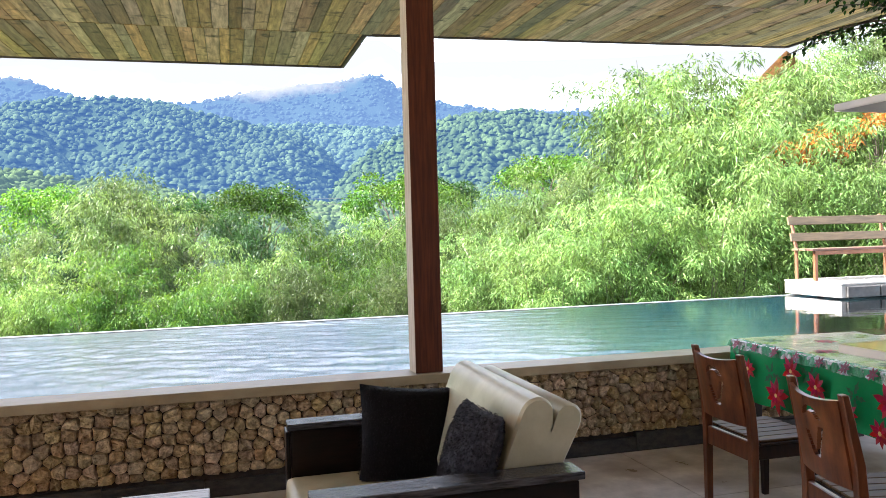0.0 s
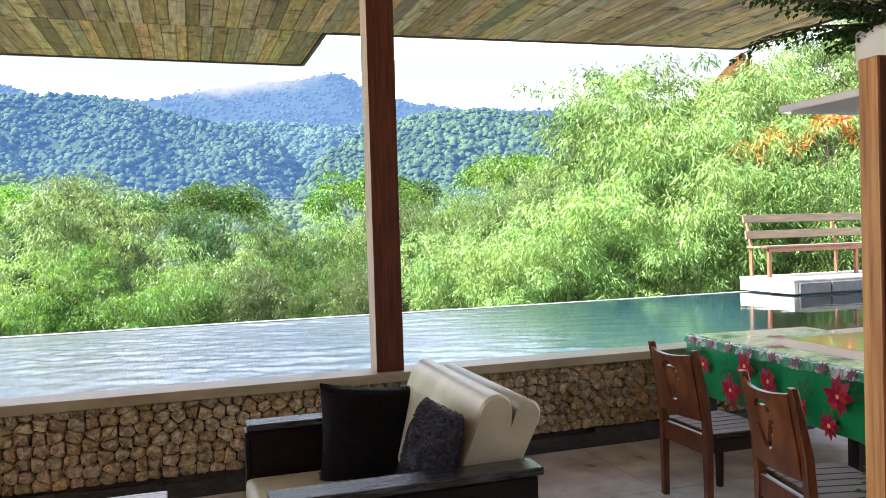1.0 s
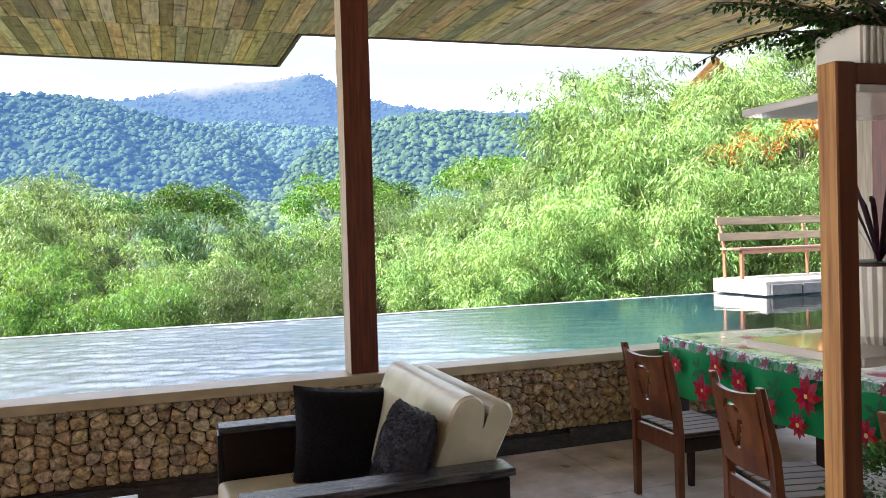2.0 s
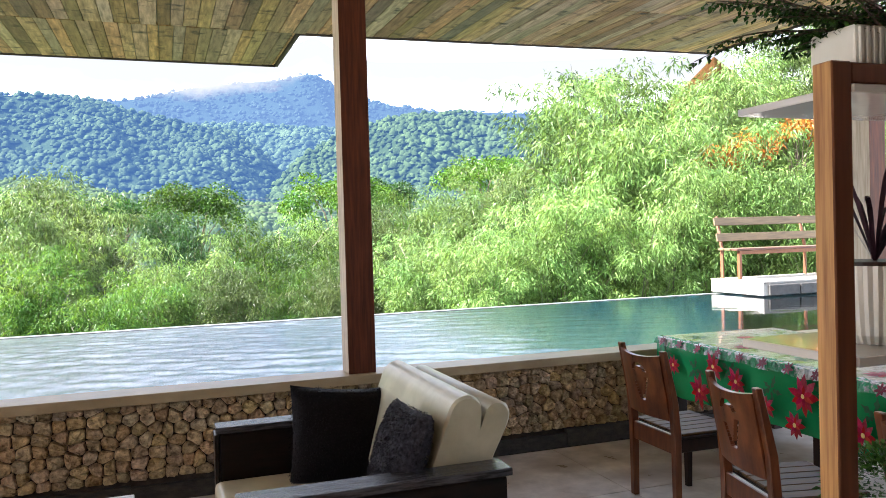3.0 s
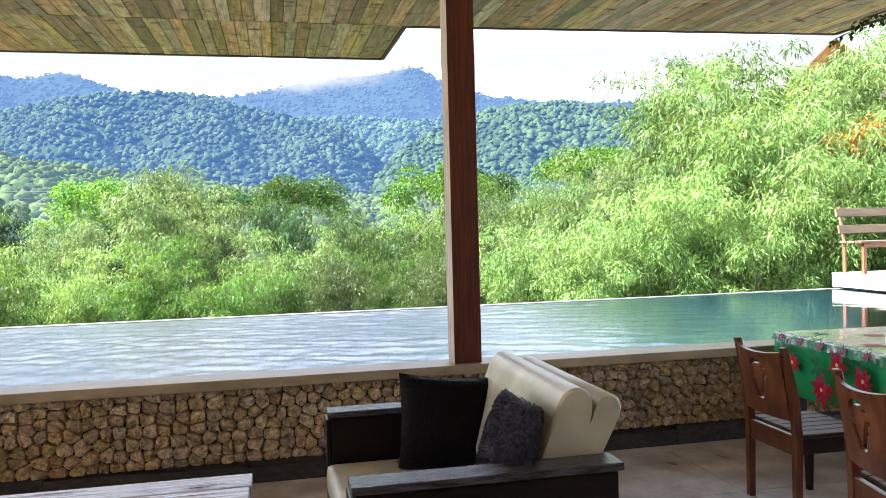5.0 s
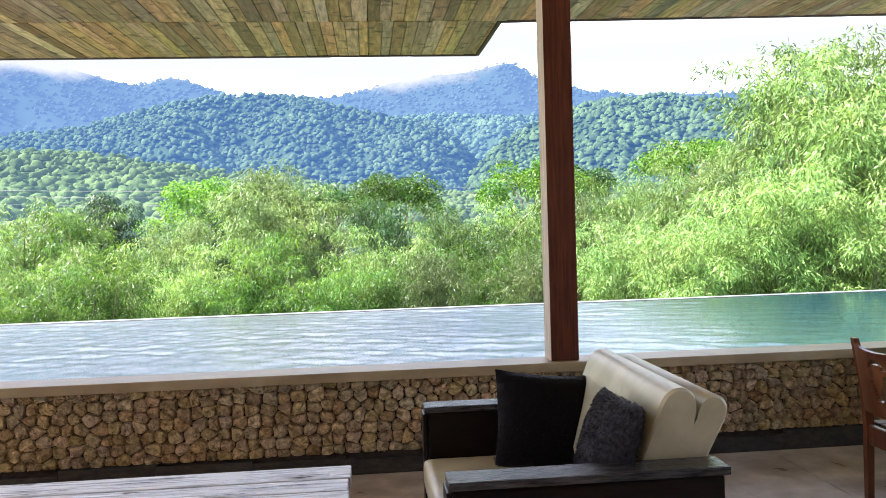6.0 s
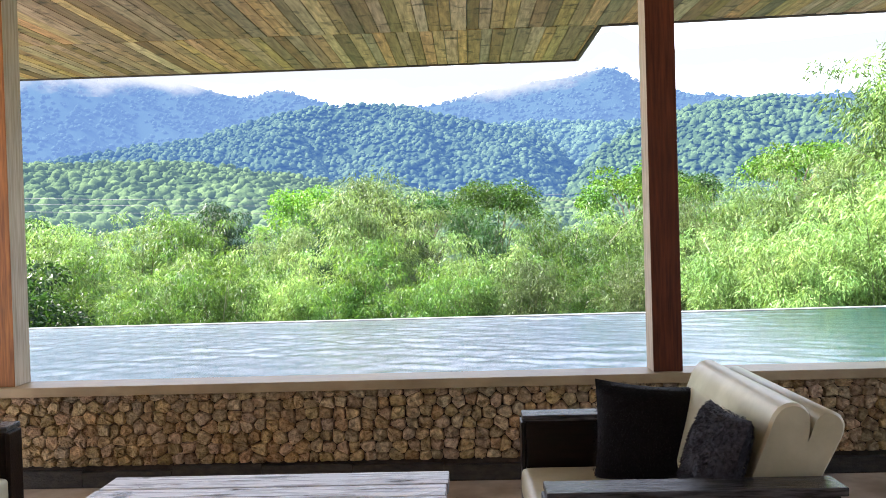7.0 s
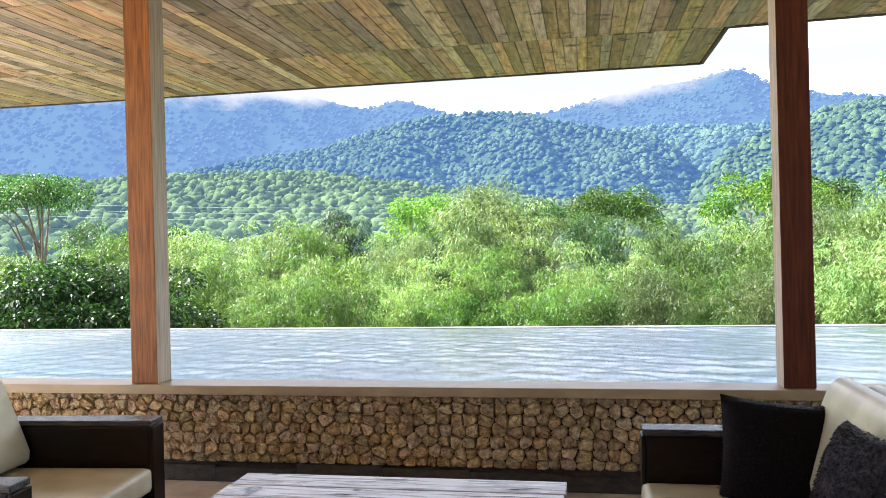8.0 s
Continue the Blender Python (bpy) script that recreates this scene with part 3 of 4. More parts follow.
def mist_bank(rows, far):
    """A bank of cloud on the far ridge; rows: bearing, and the height over distance at which it begins and is full."""
    az = np.linspace(rows[0][0], rows[-1][0], 160)
    low = np.interp(az, [r[0] for r in rows], [r[1] for r in rows])
    a = np.radians(az)
    k = np.linspace(0, 1, 8)[:, None]
    z = 1.6 + far * (low[None] + k * 0.05)
    verts = np.stack([far * np.sin(a)[None] + 0 * k, far * np.cos(a)[None] + 0 * k, z], -1).reshape(-1, 3)
    i = np.arange(7)[:, None] * 160 + np.arange(159)[None]
    me = raw_mesh("backdrop_mist", verts, np.stack([i, i + 1, i + 161, i + 160], -1).reshape(-1, 4), M_mist)
    layer = me.uv_layers.new(name="rise")
    up = np.repeat(np.linspace(0, 1, 8), 160)
    loops = np.zeros(len(me.loops), dtype=np.int32)
    me.loops.foreach_get("vertex_index", loops)
    layer.data.foreach_set("uv", np.stack([0 * up[loops], up[loops]], 1).astype(np.float32).ravel())
    ob = tagged(new("backdrop_mist", me), "bright cloud lying on the mountain ridge", kind="structure")
    ob.visible_shadow = False
    return ob


mist_bank([(-60, 0.13), (-40, 0.165), (-30, 0.178), (-22, 0.176), (-18, 0.176), (-15.5, 0.168), (-12.5, 0.182), (-9, 0.178), (-5, 0.172), (-1, 0.168), (3, 0.168), (6, 0.174), (9, 0.190), (10.8, 0.204), (12.5, 0.184), (15, 0.172), (20, 0.17), (40, 0.16)], 2700)

# the ground: one sheet from the pool's foot to the horizon, rising to the east
gx = np.concatenate([np.linspace(-4500, -60, 14), np.linspace(-50, 60, 111), np.linspace(70, 4500, 14)])
gy = np.concatenate([np.linspace(-4500, -40, 10), np.linspace(-30, 70, 101), np.linspace(80, 4500, 14)])
X, Y = np.meshgrid(gx, gy)
rise_e = np.clip((X - 6) / 16, 0, 1)
Z = -1.3 - 0.10 * np.clip(Y - 12, 0, 60) + 0.25 * smooth_noise(X * 0.4, Y * 0.4, 2.0) - 1.6 * (Y < 9.4)
Z = Z + (rise_e ** 1.3) * 7.5 * np.clip((Y - 9.5) / 8, 0, 1) * np.clip((200 - Y) / 100, 0, 1)
Z = np.where((Y < 9.4), -1.2, Z)
Z = np.where(np.hypot(X, Y) > 70, np.minimum(Z, -10.0), Z)
i = np.arange(len(gy) - 1)[:, None] * len(gx) + np.arange(len(gx) - 1)[None]
tagged(new("ground", raw_mesh("ground", np.stack([X, Y, Z], -1).reshape(-1, 3), np.stack([i, i + 1, i + len(gx) + 1, i + len(gx)], -1).reshape(-1, 4), M_ground)), kind="structure")


def ground_z(x, y):
    r = min(max((x - 6) / 16, 0), 1)
    return -1.3 - 0.10 * min(max(y - 12, 0), 60) + r ** 1.3 * 7.5 * min(max((y - 9.5) / 8, 0), 1)


# ---- plants outdoors ----
def blades(base, along, across, droop, length, width):
    """Pointed leaves: arrays of places, directions, and sizes. Each leaf is one folded diamond."""
    n = len(base)
    mid = base + along * (length * 0.45)[:, None] + droop * (length * 0.06)[:, None]
    tip = base + along * length[:, None] + droop * (length * 0.32)[:, None]
    left = mid + across * (width * 0.5)[:, None]
    right = mid - across * (width * 0.5)[:, None]
    verts = np.stack([base, left, tip, right], 1).reshape(-1, 3)
    return verts, np.arange(n * 4).reshape(-1, 4)


def unit(v):
    return v / np.maximum(np.linalg.norm(v, axis=1, keepdims=True), 1e-6)


def slips(base, along, across, length, width):
    """Slender drooping leaves of three corners each."""
    tip = base + along * length[:, None]
    tip[:, 2] -= length * 0.25
    a = base + along * (length * 0.18)[:, None]
    verts = np.stack([a + across * (width * 0.5)[:, None], tip, a - across * (width * 0.5)[:, None]], 1).reshape(-1, 3)
    return verts, np.arange(len(base) * 3).reshape(-1, 3)


def bamboo(seed, height, spread, culms, plumes, leaves, leaf, mat, clothed=0.86):
    """A clump of arching culms; at their nodes side twigs end in drooping plumes of narrow leaves, with gaps between."""
    g = np.random.default_rng(seed)
    clump = thing("bamboo_clump", "dense bright green bamboo clump with arching stems", "bamboo", pose(0, 0, -50), "bamboo behind the pool")
    paths = []
    for k in range(culms):
        a = g.uniform(0, 2 * math.pi)
        h = height * g.uniform(0.62, 1.0)
        lean = spread * g.uniform(0.25, 1.0)
        bx, by = g.normal(0, 0.16 * spread, 2)
        s = np.linspace(0, 1, 7)
        pts = np.stack([bx + np.cos(a) * lean * s ** 2.2, by + np.sin(a) * lean * s ** 2.2, h * (s - 0.16 * s ** 4)], 1)
        paths.append(pts)
        bm = bmesh.new()
        tube(bm, [tuple(p) for p in pts], [0.022 * (1 - 0.85 * q) for q in s], 4)
        part("culm", bm, M_culm, clump)
    n = culms * plumes
    pick = np.repeat(np.arange(culms), plumes)
    s = 1 - g.beta(1.0, 1.3, n) * clothed
    P = np.array(paths)
    idx = np.clip(s * 6, 0, 5.999)
    lo = idx.astype(int)
    fr = (idx - lo)[:, None]
    at = P[pick, lo] * (1 - fr) + P[pick, lo + 1] * fr
    a = g.uniform(0, 2 * math.pi, n)
    reach = g.uniform(0.10, 0.75, n) * (0.45 + 0.6 * (1 - s)) * spread * 0.62
    way = np.stack([np.cos(a), np.sin(a), g.uniform(-0.15, 0.55, n)], 1)
    hub = at + way * reach[:, None]
    hub[:, 2] -= 0.22 * reach ** 2
    size = g.uniform(0.18, 0.38, n)
    # each plume is a cap of leaves, thick above and hanging at its rim
    own = np.repeat(np.arange(n), leaves)
    k = len(own)
    d = unit(g.normal(0, 1, (k, 3)) * np.array([1, 1, 0.55]) + np.array([0, 0, 0.25]))
    base = hub[own] + d * (size[own] * g.uniform(0.15, 1.0, k) ** 0.6)[:, None] * np.array([1, 1, 0.85]) + way[own] * (size[own] * 0.3)[:, None]
    along = unit(d * np.array([1, 1, 0.4]) + g.normal(0, 0.5, (k, 3)) - np.array([0, 0, 0.6]))
    across = unit(np.cross(along, unit(g.normal(0, 0.8, (k, 3)) + np.array([0, 0, 1.0]))))
    v, f = slips(base, along, across, leaf * g.uniform(0.6, 1.3, k), leaf * 0.20 * g.uniform(0.8, 1.3, k))
    crown = new("foliage", raw_mesh("foliage", v, f, mat))
    crown.parent = clump
    return clump


def tree(seed, height, radius, leaves, leaf, mat, flat=0.5, label="broad-leaved tree with a rounded crown"):
    """A trunk with limbs and a crown of many small leaf clumps."""
    g = np.random.default_rng(seed)
    t = thing("tree", label, "tree", pose(0, 0, -60))
    bm = bmesh.new()
    top = height * 0.72
    tube(bm, [(0, 0, 0), (0.05 * radius, 0, top * 0.35), (-0.04 * radius, 0.05, top * 0.7), (0, 0, top)], [0.05 * radius + 0.05, 0.045 * radius + 0.03, 0.03 * radius + 0.02, 0.03], 6)
    hubs = []
    for k in range(26):
        a = g.uniform(0, 2 * math.pi)
        r = radius * math.sqrt(g.uniform(0.05, 1))
        z = height - flat * radius * (r / radius) ** 2 * g.uniform(0.7, 1.3) - g.uniform(0, 0.45) * radius * flat
        hubs.append((r * math.cos(a), r * math.sin(a), z))
        if k < 10:
            tube(bm, [(0, 0, top * g.uniform(0.5, 0.95)), (r * 0.5 * math.cos(a), r * 0.5 * math.sin(a), z * 0.88), hubs[-1]], [0.022 * radius + 0.01, 0.014 * radius, 0.006], 4)
    part("trunk", bm, M_bark, t)
    H = np.array(hubs)
    n = leaves
    d = unit(g.normal(0, 1, (n, 3)) + np.array([0, 0, 0.35]))
    size = radius * 0.30
    base = H[g.integers(0, len(H), n)] + d * (size * g.uniform(0.55, 1.05, n))[:, None] * np.array([1, 1, 0.6])
    along = unit(d + g.normal(0, 0.6, (n, 3)) - np.array([0, 0, 0.2]))
    across = unit(np.cross(along, g.normal(0, 1, (n, 3))))
    v, f = blades(base, along, across, np.tile([0, 0, -1.0], (n, 1)), leaf * g.uniform(0.7, 1.3, n), leaf * 0.5 * g.uniform(0.8, 1.2, n))
    crown = new("crown", raw_mesh("crown", v, f, mat))
    crown.parent = t
    return t


def plant(ob, x, y, turn, scale, z=None):
    c = copy_thing(ob, pose(0, 0, 0))
    c.matrix_basis = Matrix.LocRotScale((x, y, ground_z(x, y) - 0.1 if z is None else z), Euler((0, 0, turn)), (scale,) * 3)
    return c


def drop(ob):
    for o in (*ob.children_recursive, ob):
        bpy.data.objects.remove(o)


kinds = [bamboo(11, 5.0, 1.3, 18, 10, 125, 0.100, M_bamboo, 0.62), bamboo(12, 4.5, 1.6, 17, 11, 120, 0.095, M_bamboo, 0.80), bamboo(13, 5.2, 1.2, 20, 9, 120, 0.100, M_bamboo_dusty, 0.74),
         bamboo(14, 5.1, 1.5, 20, 11, 115, 0.115, M_bamboo_pale), bamboo(15, 4.7, 1.7, 19, 11, 115, 0.110, M_bamboo_pale), bamboo(16, 4.8, 1.3, 18, 10, 125, 0.10, M_bamboo_dark, 0.66)]
g = random.Random(21)
# the hedge of bamboo along the pool, to the west and ahead
for row, (y0, step, grow) in enumerate(((13.8, 1.85, 0.78), (17.0, 2.2, 0.98), (21.0, 2.8, 1.22), (26.0, 3.6, 1.30))):
    xx = -18.0 - 4 * row
    while xx < 6.5 + 1.5 * row:
        px, py = xx + g.uniform(-0.5, 0.5), y0 + g.uniform(-0.9, 0.9)
        plant(kinds[g.choice((0, 1, 3, 2, 5, 0, 4))], px, py, g.uniform(0, 6.28), grow * g.uniform(0.82, 1.12))
        xx += step * g.uniform(0.8, 1.25)
# the tall mass to the east, climbing the bank
for px, py, sc in ((5.2, 12.2, 0.74), (6.6, 12.4, 0.95), (8.2, 12.0, 1.02), (9.9, 12.3, 1.08), (11.6, 11.9, 1.05), (13.3, 12.0, 1.02), (7.2, 14.3, 1.0), (9.1, 14.6, 1.40), (10.4, 14.2, 1.42), (12.2, 14.0, 1.25),
                   (14.2, 13.6, 1.15), (11.0, 11.2, 0.9), (12.6, 10.9, 0.9), (14.8, 11.7, 1.0), (16.6, 11.0, 1.05), (14.0, 10.4, 0.85), (15.7, 10.1, 0.9), (16.0, 12.6, 1.15), (10.2, 17.0, 1.55), (11.6, 17.0, 1.45), (14.0, 16.5, 1.2), (16.5, 15.5, 1.0), (19.0, 14.5, 1.0), (18.5, 17.5, 1.0), (15.5, 18.5, 1.0), (7.4, 18.4, 1.05), (5.6, 16.2, 0.85), (15.8, 16.6, 1.22), (17.4, 14.4, 1.2), (18.4, 16.0, 1.25)):
    plant(kinds[g.choice((3, 4, 3, 4, 2))], px, py, g.uniform(0, 6.28), sc * g.uniform(0.95, 1.05))
for k in kinds:
    drop(k)

# broad-leaved trees behind the bamboo
def tree_at(seed, bearing, away, top, radius, leaves, leaf, mat, flat, label):
    a = radians(bearing)
    x, y = away * math.sin(a), away * math.cos(a)
    z = ground_z(x, y) - 0.2
    h = 1.6 + top * away - z
    t = tree(seed, h, radius, leaves, leaf, mat, flat, label)
    t.matrix_basis = pose(x, y, z, 0, 0, seed * 40)


tree_at(1, -37.5, 46, 0.088, 3.0, 9000, 0.15, M_broad, 0.35, "flat-topped green tree behind the bamboo")
tree_at(2, 2.2, 38, 0.070, 2.3, 8000, 0.14, M_bright, 0.6, "bright green round-topped tree behind the bamboo")
tree_at(3, 12.2, 30, 0.100, 2.0, 8000, 0.13, M_bright, 1.1, "tall bright green tree behind the bamboo")
tree_at(4, 14.8, 34, 0.078, 1.7, 6500, 0.13, M_broad, 0.6, "dark green round-topped tree behind the bamboo")
tree_at(5, 22.8, 30, 0.094, 1.9, 6500, 0.13, M_bright, 0.4, "bright green flat-topped tree behind the bamboo")
tree_at(6, -30.5, 30, 0.032, 1.9, 6500, 0.14, M_broad, 0.5, "dark green tree among the bamboo")
tree_at(7, -12.0, 34, 0.072, 2.0, 7000, 0.13, M_bright, 0.9, "bright green tree behind the bamboo")
tree_at(8, -8.0, 42, 0.055, 3.4, 8000, 0.17, M_broad, 0.4, "spreading dark green tree behind the bamboo")
tree_at(9, -3.0, 44, 0.048, 3.2, 8000, 0.17, M_broad, 0.4, "spreading dark green tree behind the bamboo")
tree_at(13, -38.5, 14.5, -0.005, 1.5, 9500, 0.095, M_broad, 0.8, "dark green broad-leaved shrub by the pool")
tree_at(14, -33.0, 15.0, 0.005, 1.5, 9500, 0.095, M_broad, 0.8, "dark green broad-leaved shrub by the pool")
tree_at(10, 39.4, 17.0, 0.098, 0.42, 420, 0.13, M_orange, 0.9, "orange-leaved shrub on the bank")
tree_at(11, 44.5, 17.4, 0.128, 0.50, 520, 0.13, M_orange, 0.9, "orange-leaved shrub on the bank")
tree_at(12, 41.4, 17.2, 0.115, 0.45, 420, 0.13, M_orange, 0.9, "orange-leaved shrub on the bank")


# ---- the house on the bank and the lines over the valley ----
def bank_house(m):
    h = thing("house", "small house with a thatched gable roof on the bank behind bamboo", "house", m)
    part("wall", boxes((-2.4, 2.4, -1.8, 1.8, -3.0, 0.4)), M_earth, h, "orange-brown earth wall")
    for s in (-1, 1):
        bm = bmesh.new()
        vs = [bm.verts.new(p) for p in ((0, -2.3, 3.0), (0, 2.3, 3.0), (s * 3.2, 2.3, 0.0), (s * 3.2, -2.3, 0.0))]
        bm.faces.new(vs)
        bmesh.ops.solidify(bm, geom=bm.faces[:], thickness=0.16)
        part("roof_slope", bm, M_thatch, h)
    for y in (-1.8, 1.8):
        bm = bmesh.new()
        bm.faces.new([bm.verts.new(p) for p in ((-2.4, y, 0.4), (2.4, y, 0.4), (0, y, 2.7))])
        bmesh.ops.solidify(bm, geom=bm.faces[:], thickness=0.1)
        part("gable", bm, M_thatch, h)
    return h


bank_house(pose(16.6, 20.3, 3.5, 0, 0, -40))
for k, (z, y) in enumerate(((4.3, 62), (4.9, 62.3), (5.4, 62.6))):
    line = bmesh.new()
    tube(line, [(x, y + 0.12 * x * 0.1, z + 0.0006 * (x - 5) ** 2 - 0.6) for x in range(-60, 61, 6)], [0.013] * 21, 4)
    c = mesh_object("power_line", line, M_cable)
    tagged(c, "thin grey overhead cable across the valley", "cable", "overhead cables")

# ---- the deck and its bench ----
def deck():
    d = thing("deck", "white-edged timber deck standing in the pool", "deck")
    part("slab", soft_box(7.40, 12.6, 8.17, 9.21, 0.675, 0.835, 0.01), M_deck, d)
    part("pier", soft_box(7.75, 12.4, 8.42, 9.0, -0.6, 0.674, 0.01), M_fascia, d)
    for k in range(8):
        part("deck_board", soft_box(7.395, 12.6, 8.16 + 0.132 * k, 8.16 + 0.132 * k + 0.126, 0.837, 0.862, 0.004, 1), M_deck, d)
    # grey blocks, coloured darker for the shade on the deck's south face
    for k in range(9):
        part("face_block", soft_box(7.47 + 0.52 * k, 7.97 + 0.52 * k, 8.135, 8.168, 0.678, 0.82, 0.008, 1), M_block, d, "grey facing block with shade in its dark colour")
    return d


def garden_bench(m):
    """Back to +y, length along x from 0."""
    b = thing("garden_bench", "brown wooden slatted bench with reddish legs on the deck", "bench", m)
    n = 2.05
    for z, t in ((0.53, 0.115), (0.755, 0.115)):
        bm = soft_box(-0.07, n, 0, 0.03, 0, t, 0.006)
        bmesh.ops.transform(bm, matrix=pose(0, -0.045 + (z - 0.45) * 0.22, z, -12), verts=bm.verts)
        part("back_rail", bm, M_bench, b)
    for k in range(3):
        part("seat_slat", soft_box(-0.05, n, -0.40 + 0.14 * k, -0.275 + 0.14 * k, 0.40, 0.428, 0.006), M_seat_dark if k == 0 else M_bench, b)
    part("seat_apron", soft_box(0.0, n - 0.05, -0.385, -0.36, 0.345, 0.398, 0.004), M_bench_leg, b)
    for x in (0.0, 1.5):
        part("leg", soft_box(x, x + 0.045, -0.38, -0.335, 0, 0.398, 0.004), M_bench_leg, b)
        bm = bmesh.new()
        tube(bm, [(x + 0.022, 0.0, 0), (x + 0.022, 0.0, 0.43), (x + 0.022, 0.105, 0.88)], [0.026] * 3, 4)
        part("back_leg", bm, M_bench_leg, b)
    return b


deck()
garden_bench(pose(7.49, 9.10, 0.862))


# ---- seating round the low table ----
def sofa(m):
    """Faces -x; the near arm is at y 0 and the far one at 1.4; x runs from the front to the back."""
    s = thing("sofa", "cream leather two-seat sofa with thick black wooden arms", "sofa", m, "sofas round the low table")
    part("base", soft_box(0.04, 1.03, 0.16, 1.26, 0.06, 0.212, 0.012), M_dark, s)
    for y0, y1 in ((0.0, 0.15), (1.26, 1.40)):
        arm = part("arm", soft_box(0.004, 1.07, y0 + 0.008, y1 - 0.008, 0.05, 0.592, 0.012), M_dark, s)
        part("arm_top", soft_box(-0.012, 1.092, y0, y1, 0.594, 0.628, 0.007), M_dark_top, arm, "worn glossy black arm top with sky glare in its streaks")
        part("arm_front", soft_box(-0.020, 0.002, y0 + 0.004, y1 - 0.004, 0.04, 0.590, 0.006), M_dark, arm)
        for x in (0.06, 0.97):
            part("foot", soft_box(x, x + 0.07, y0 + 0.03, y1 - 0.03, 0, 0.052, 0.006, 1), M_dark, s)
    seat = soft_box(-0.03, 0.86, 0.16, 1.25, 0.215, 0.362, 0.05, 4)
    part("seat_cushion", seat, M_cream, s, smooth=True)

    def roll(name, outline, label=""):
        for _ in range(2):
            outline = [q for a, b in zip(outline, outline[1:] + outline[:1]) for q in ((a[0] * 0.75 + b[0] * 0.25, a[1] * 0.75 + b[1] * 0.25), (a[0] * 0.25 + b[0] * 0.75, a[1] * 0.25 + b[1] * 0.75))]
        bm = bmesh.new()
        ends = []
        for y, inset in ((0.165, 0.012), (0.177, 0.0), (1.233, 0.0), (1.245, 0.012)):
            cx = sum(p[0] for p in outline) / len(outline)
            cz = sum(p[1] for p in outline) / len(outline)
            ring = []
            for px, pz in outline:
                d = Vector((cx - px, cz - pz))
                d = d.normalized() * inset if d.length else d
                ring.append(bm.verts.new((px + d.x, y, pz + d.y)))
            ends.append(ring)
        k = len(outline)
        for a, b in zip(ends, ends[1:]):
            for i in range(k):
                bm.faces.new((a[i], a[(i + 1) % k], b[(i + 1) % k], b[i]))
        bm.faces.new(ends[0][::-1])
        bm.faces.new(ends[-1])
        bmesh.ops.recalc_face_normals(bm, faces=bm.faces[:])
        bmesh.ops.triangulate(bm, faces=[f for f in bm.faces if len(f.verts) > 4])
        part(name, bm, M_cream, s, label, True)

    roll("back_cushion", [(0.70, 0.37), (0.775, 0.58), (0.862, 0.80), (0.882, 0.855), (0.912, 0.893), (0.962, 0.910), (1.010, 0.893), (1.034, 0.85), (1.024, 0.755), (1.029, 0.755), (1.050, 0.835),
                          (1.078, 0.868), (1.115, 0.872), (1.152, 0.852), (1.168, 0.80), (1.118, 0.70), (1.062, 0.60), (0.985, 0.37)])
    part("back_frame", soft_box(0.99, 1.045, 0.155, 1.255, 0.08, 0.52, 0.012), M_dark, s)
    return s


def fur_pillow(m, size, thick, mat, label, seed):
    p = thing("throw_pillow", label, "pillow", m, "pillows on the sofa")
    g = np.random.default_rng(seed)
    n = 22
    bm = bmesh.new()
    for side in (1, -1):
        grid = {}
        for i in range(n + 1):
            for j in range(n + 1):
                u, v = 2 * i / n - 1, 2 * j / n - 1
                h = max(0.0, (1 - abs(u) ** 2.6) * (1 - abs(v) ** 2.6)) ** 0.45
                pull = 1 - 0.07 * (1 - abs(u) ** 2) * abs(v) ** 3 - 0.07 * (1 - abs(v) ** 2) * abs(u) ** 3
                wob = 0.012 * noise.noise(Vector((u * 2.2 + seed, v * 2.2, side)))
                grid[i, j] = bm.verts.new((u * size / 2 * pull, side * (h * thick / 2 + wob * h), v * size / 2 * pull))
        for i in range(n):
            for j in range(n):
                q = (grid[i, j], grid[i + 1, j], grid[i + 1, j + 1], grid[i, j + 1])
                bm.faces.new(q if side < 0 else q[::-1])
    bmesh.ops.remove_doubles(bm, verts=bm.verts, dist=0.0015)
    part("cover", bm, mat, p, "", True)
    k = 7000
    u, v = g.uniform(-1, 1, k), g.uniform(-1, 1, k)
    h = np.clip((1 - np.abs(u) ** 2.6) * (1 - np.abs(v) ** 2.6), 0, 1) ** 0.45
    side = np.where(g.random(k) < 0.5, 1.0, -1.0)
    base = np.stack([u * size / 2 * 0.97, side * h * thick / 2, v * size / 2 * 0.97], 1)
    along = unit(np.stack([u * 0.6, side * 0.9, v * 0.6 - 0.4], 1) + g.normal(0, 0.55, (k, 3)))
    across = unit(np.cross(along, g.normal(0, 1, (k, 3))))
    vv, ff = blades(base, along, across, np.tile([0, 0, -1.0], (k, 1)), g.uniform(0.008, 0.018, k), g.uniform(0.003, 0.006, k))
    tuft = new("fur", raw_mesh("fur", vv, ff, mat))
    tuft.parent = p
    tagged(tuft, kind="stuff")
    return p


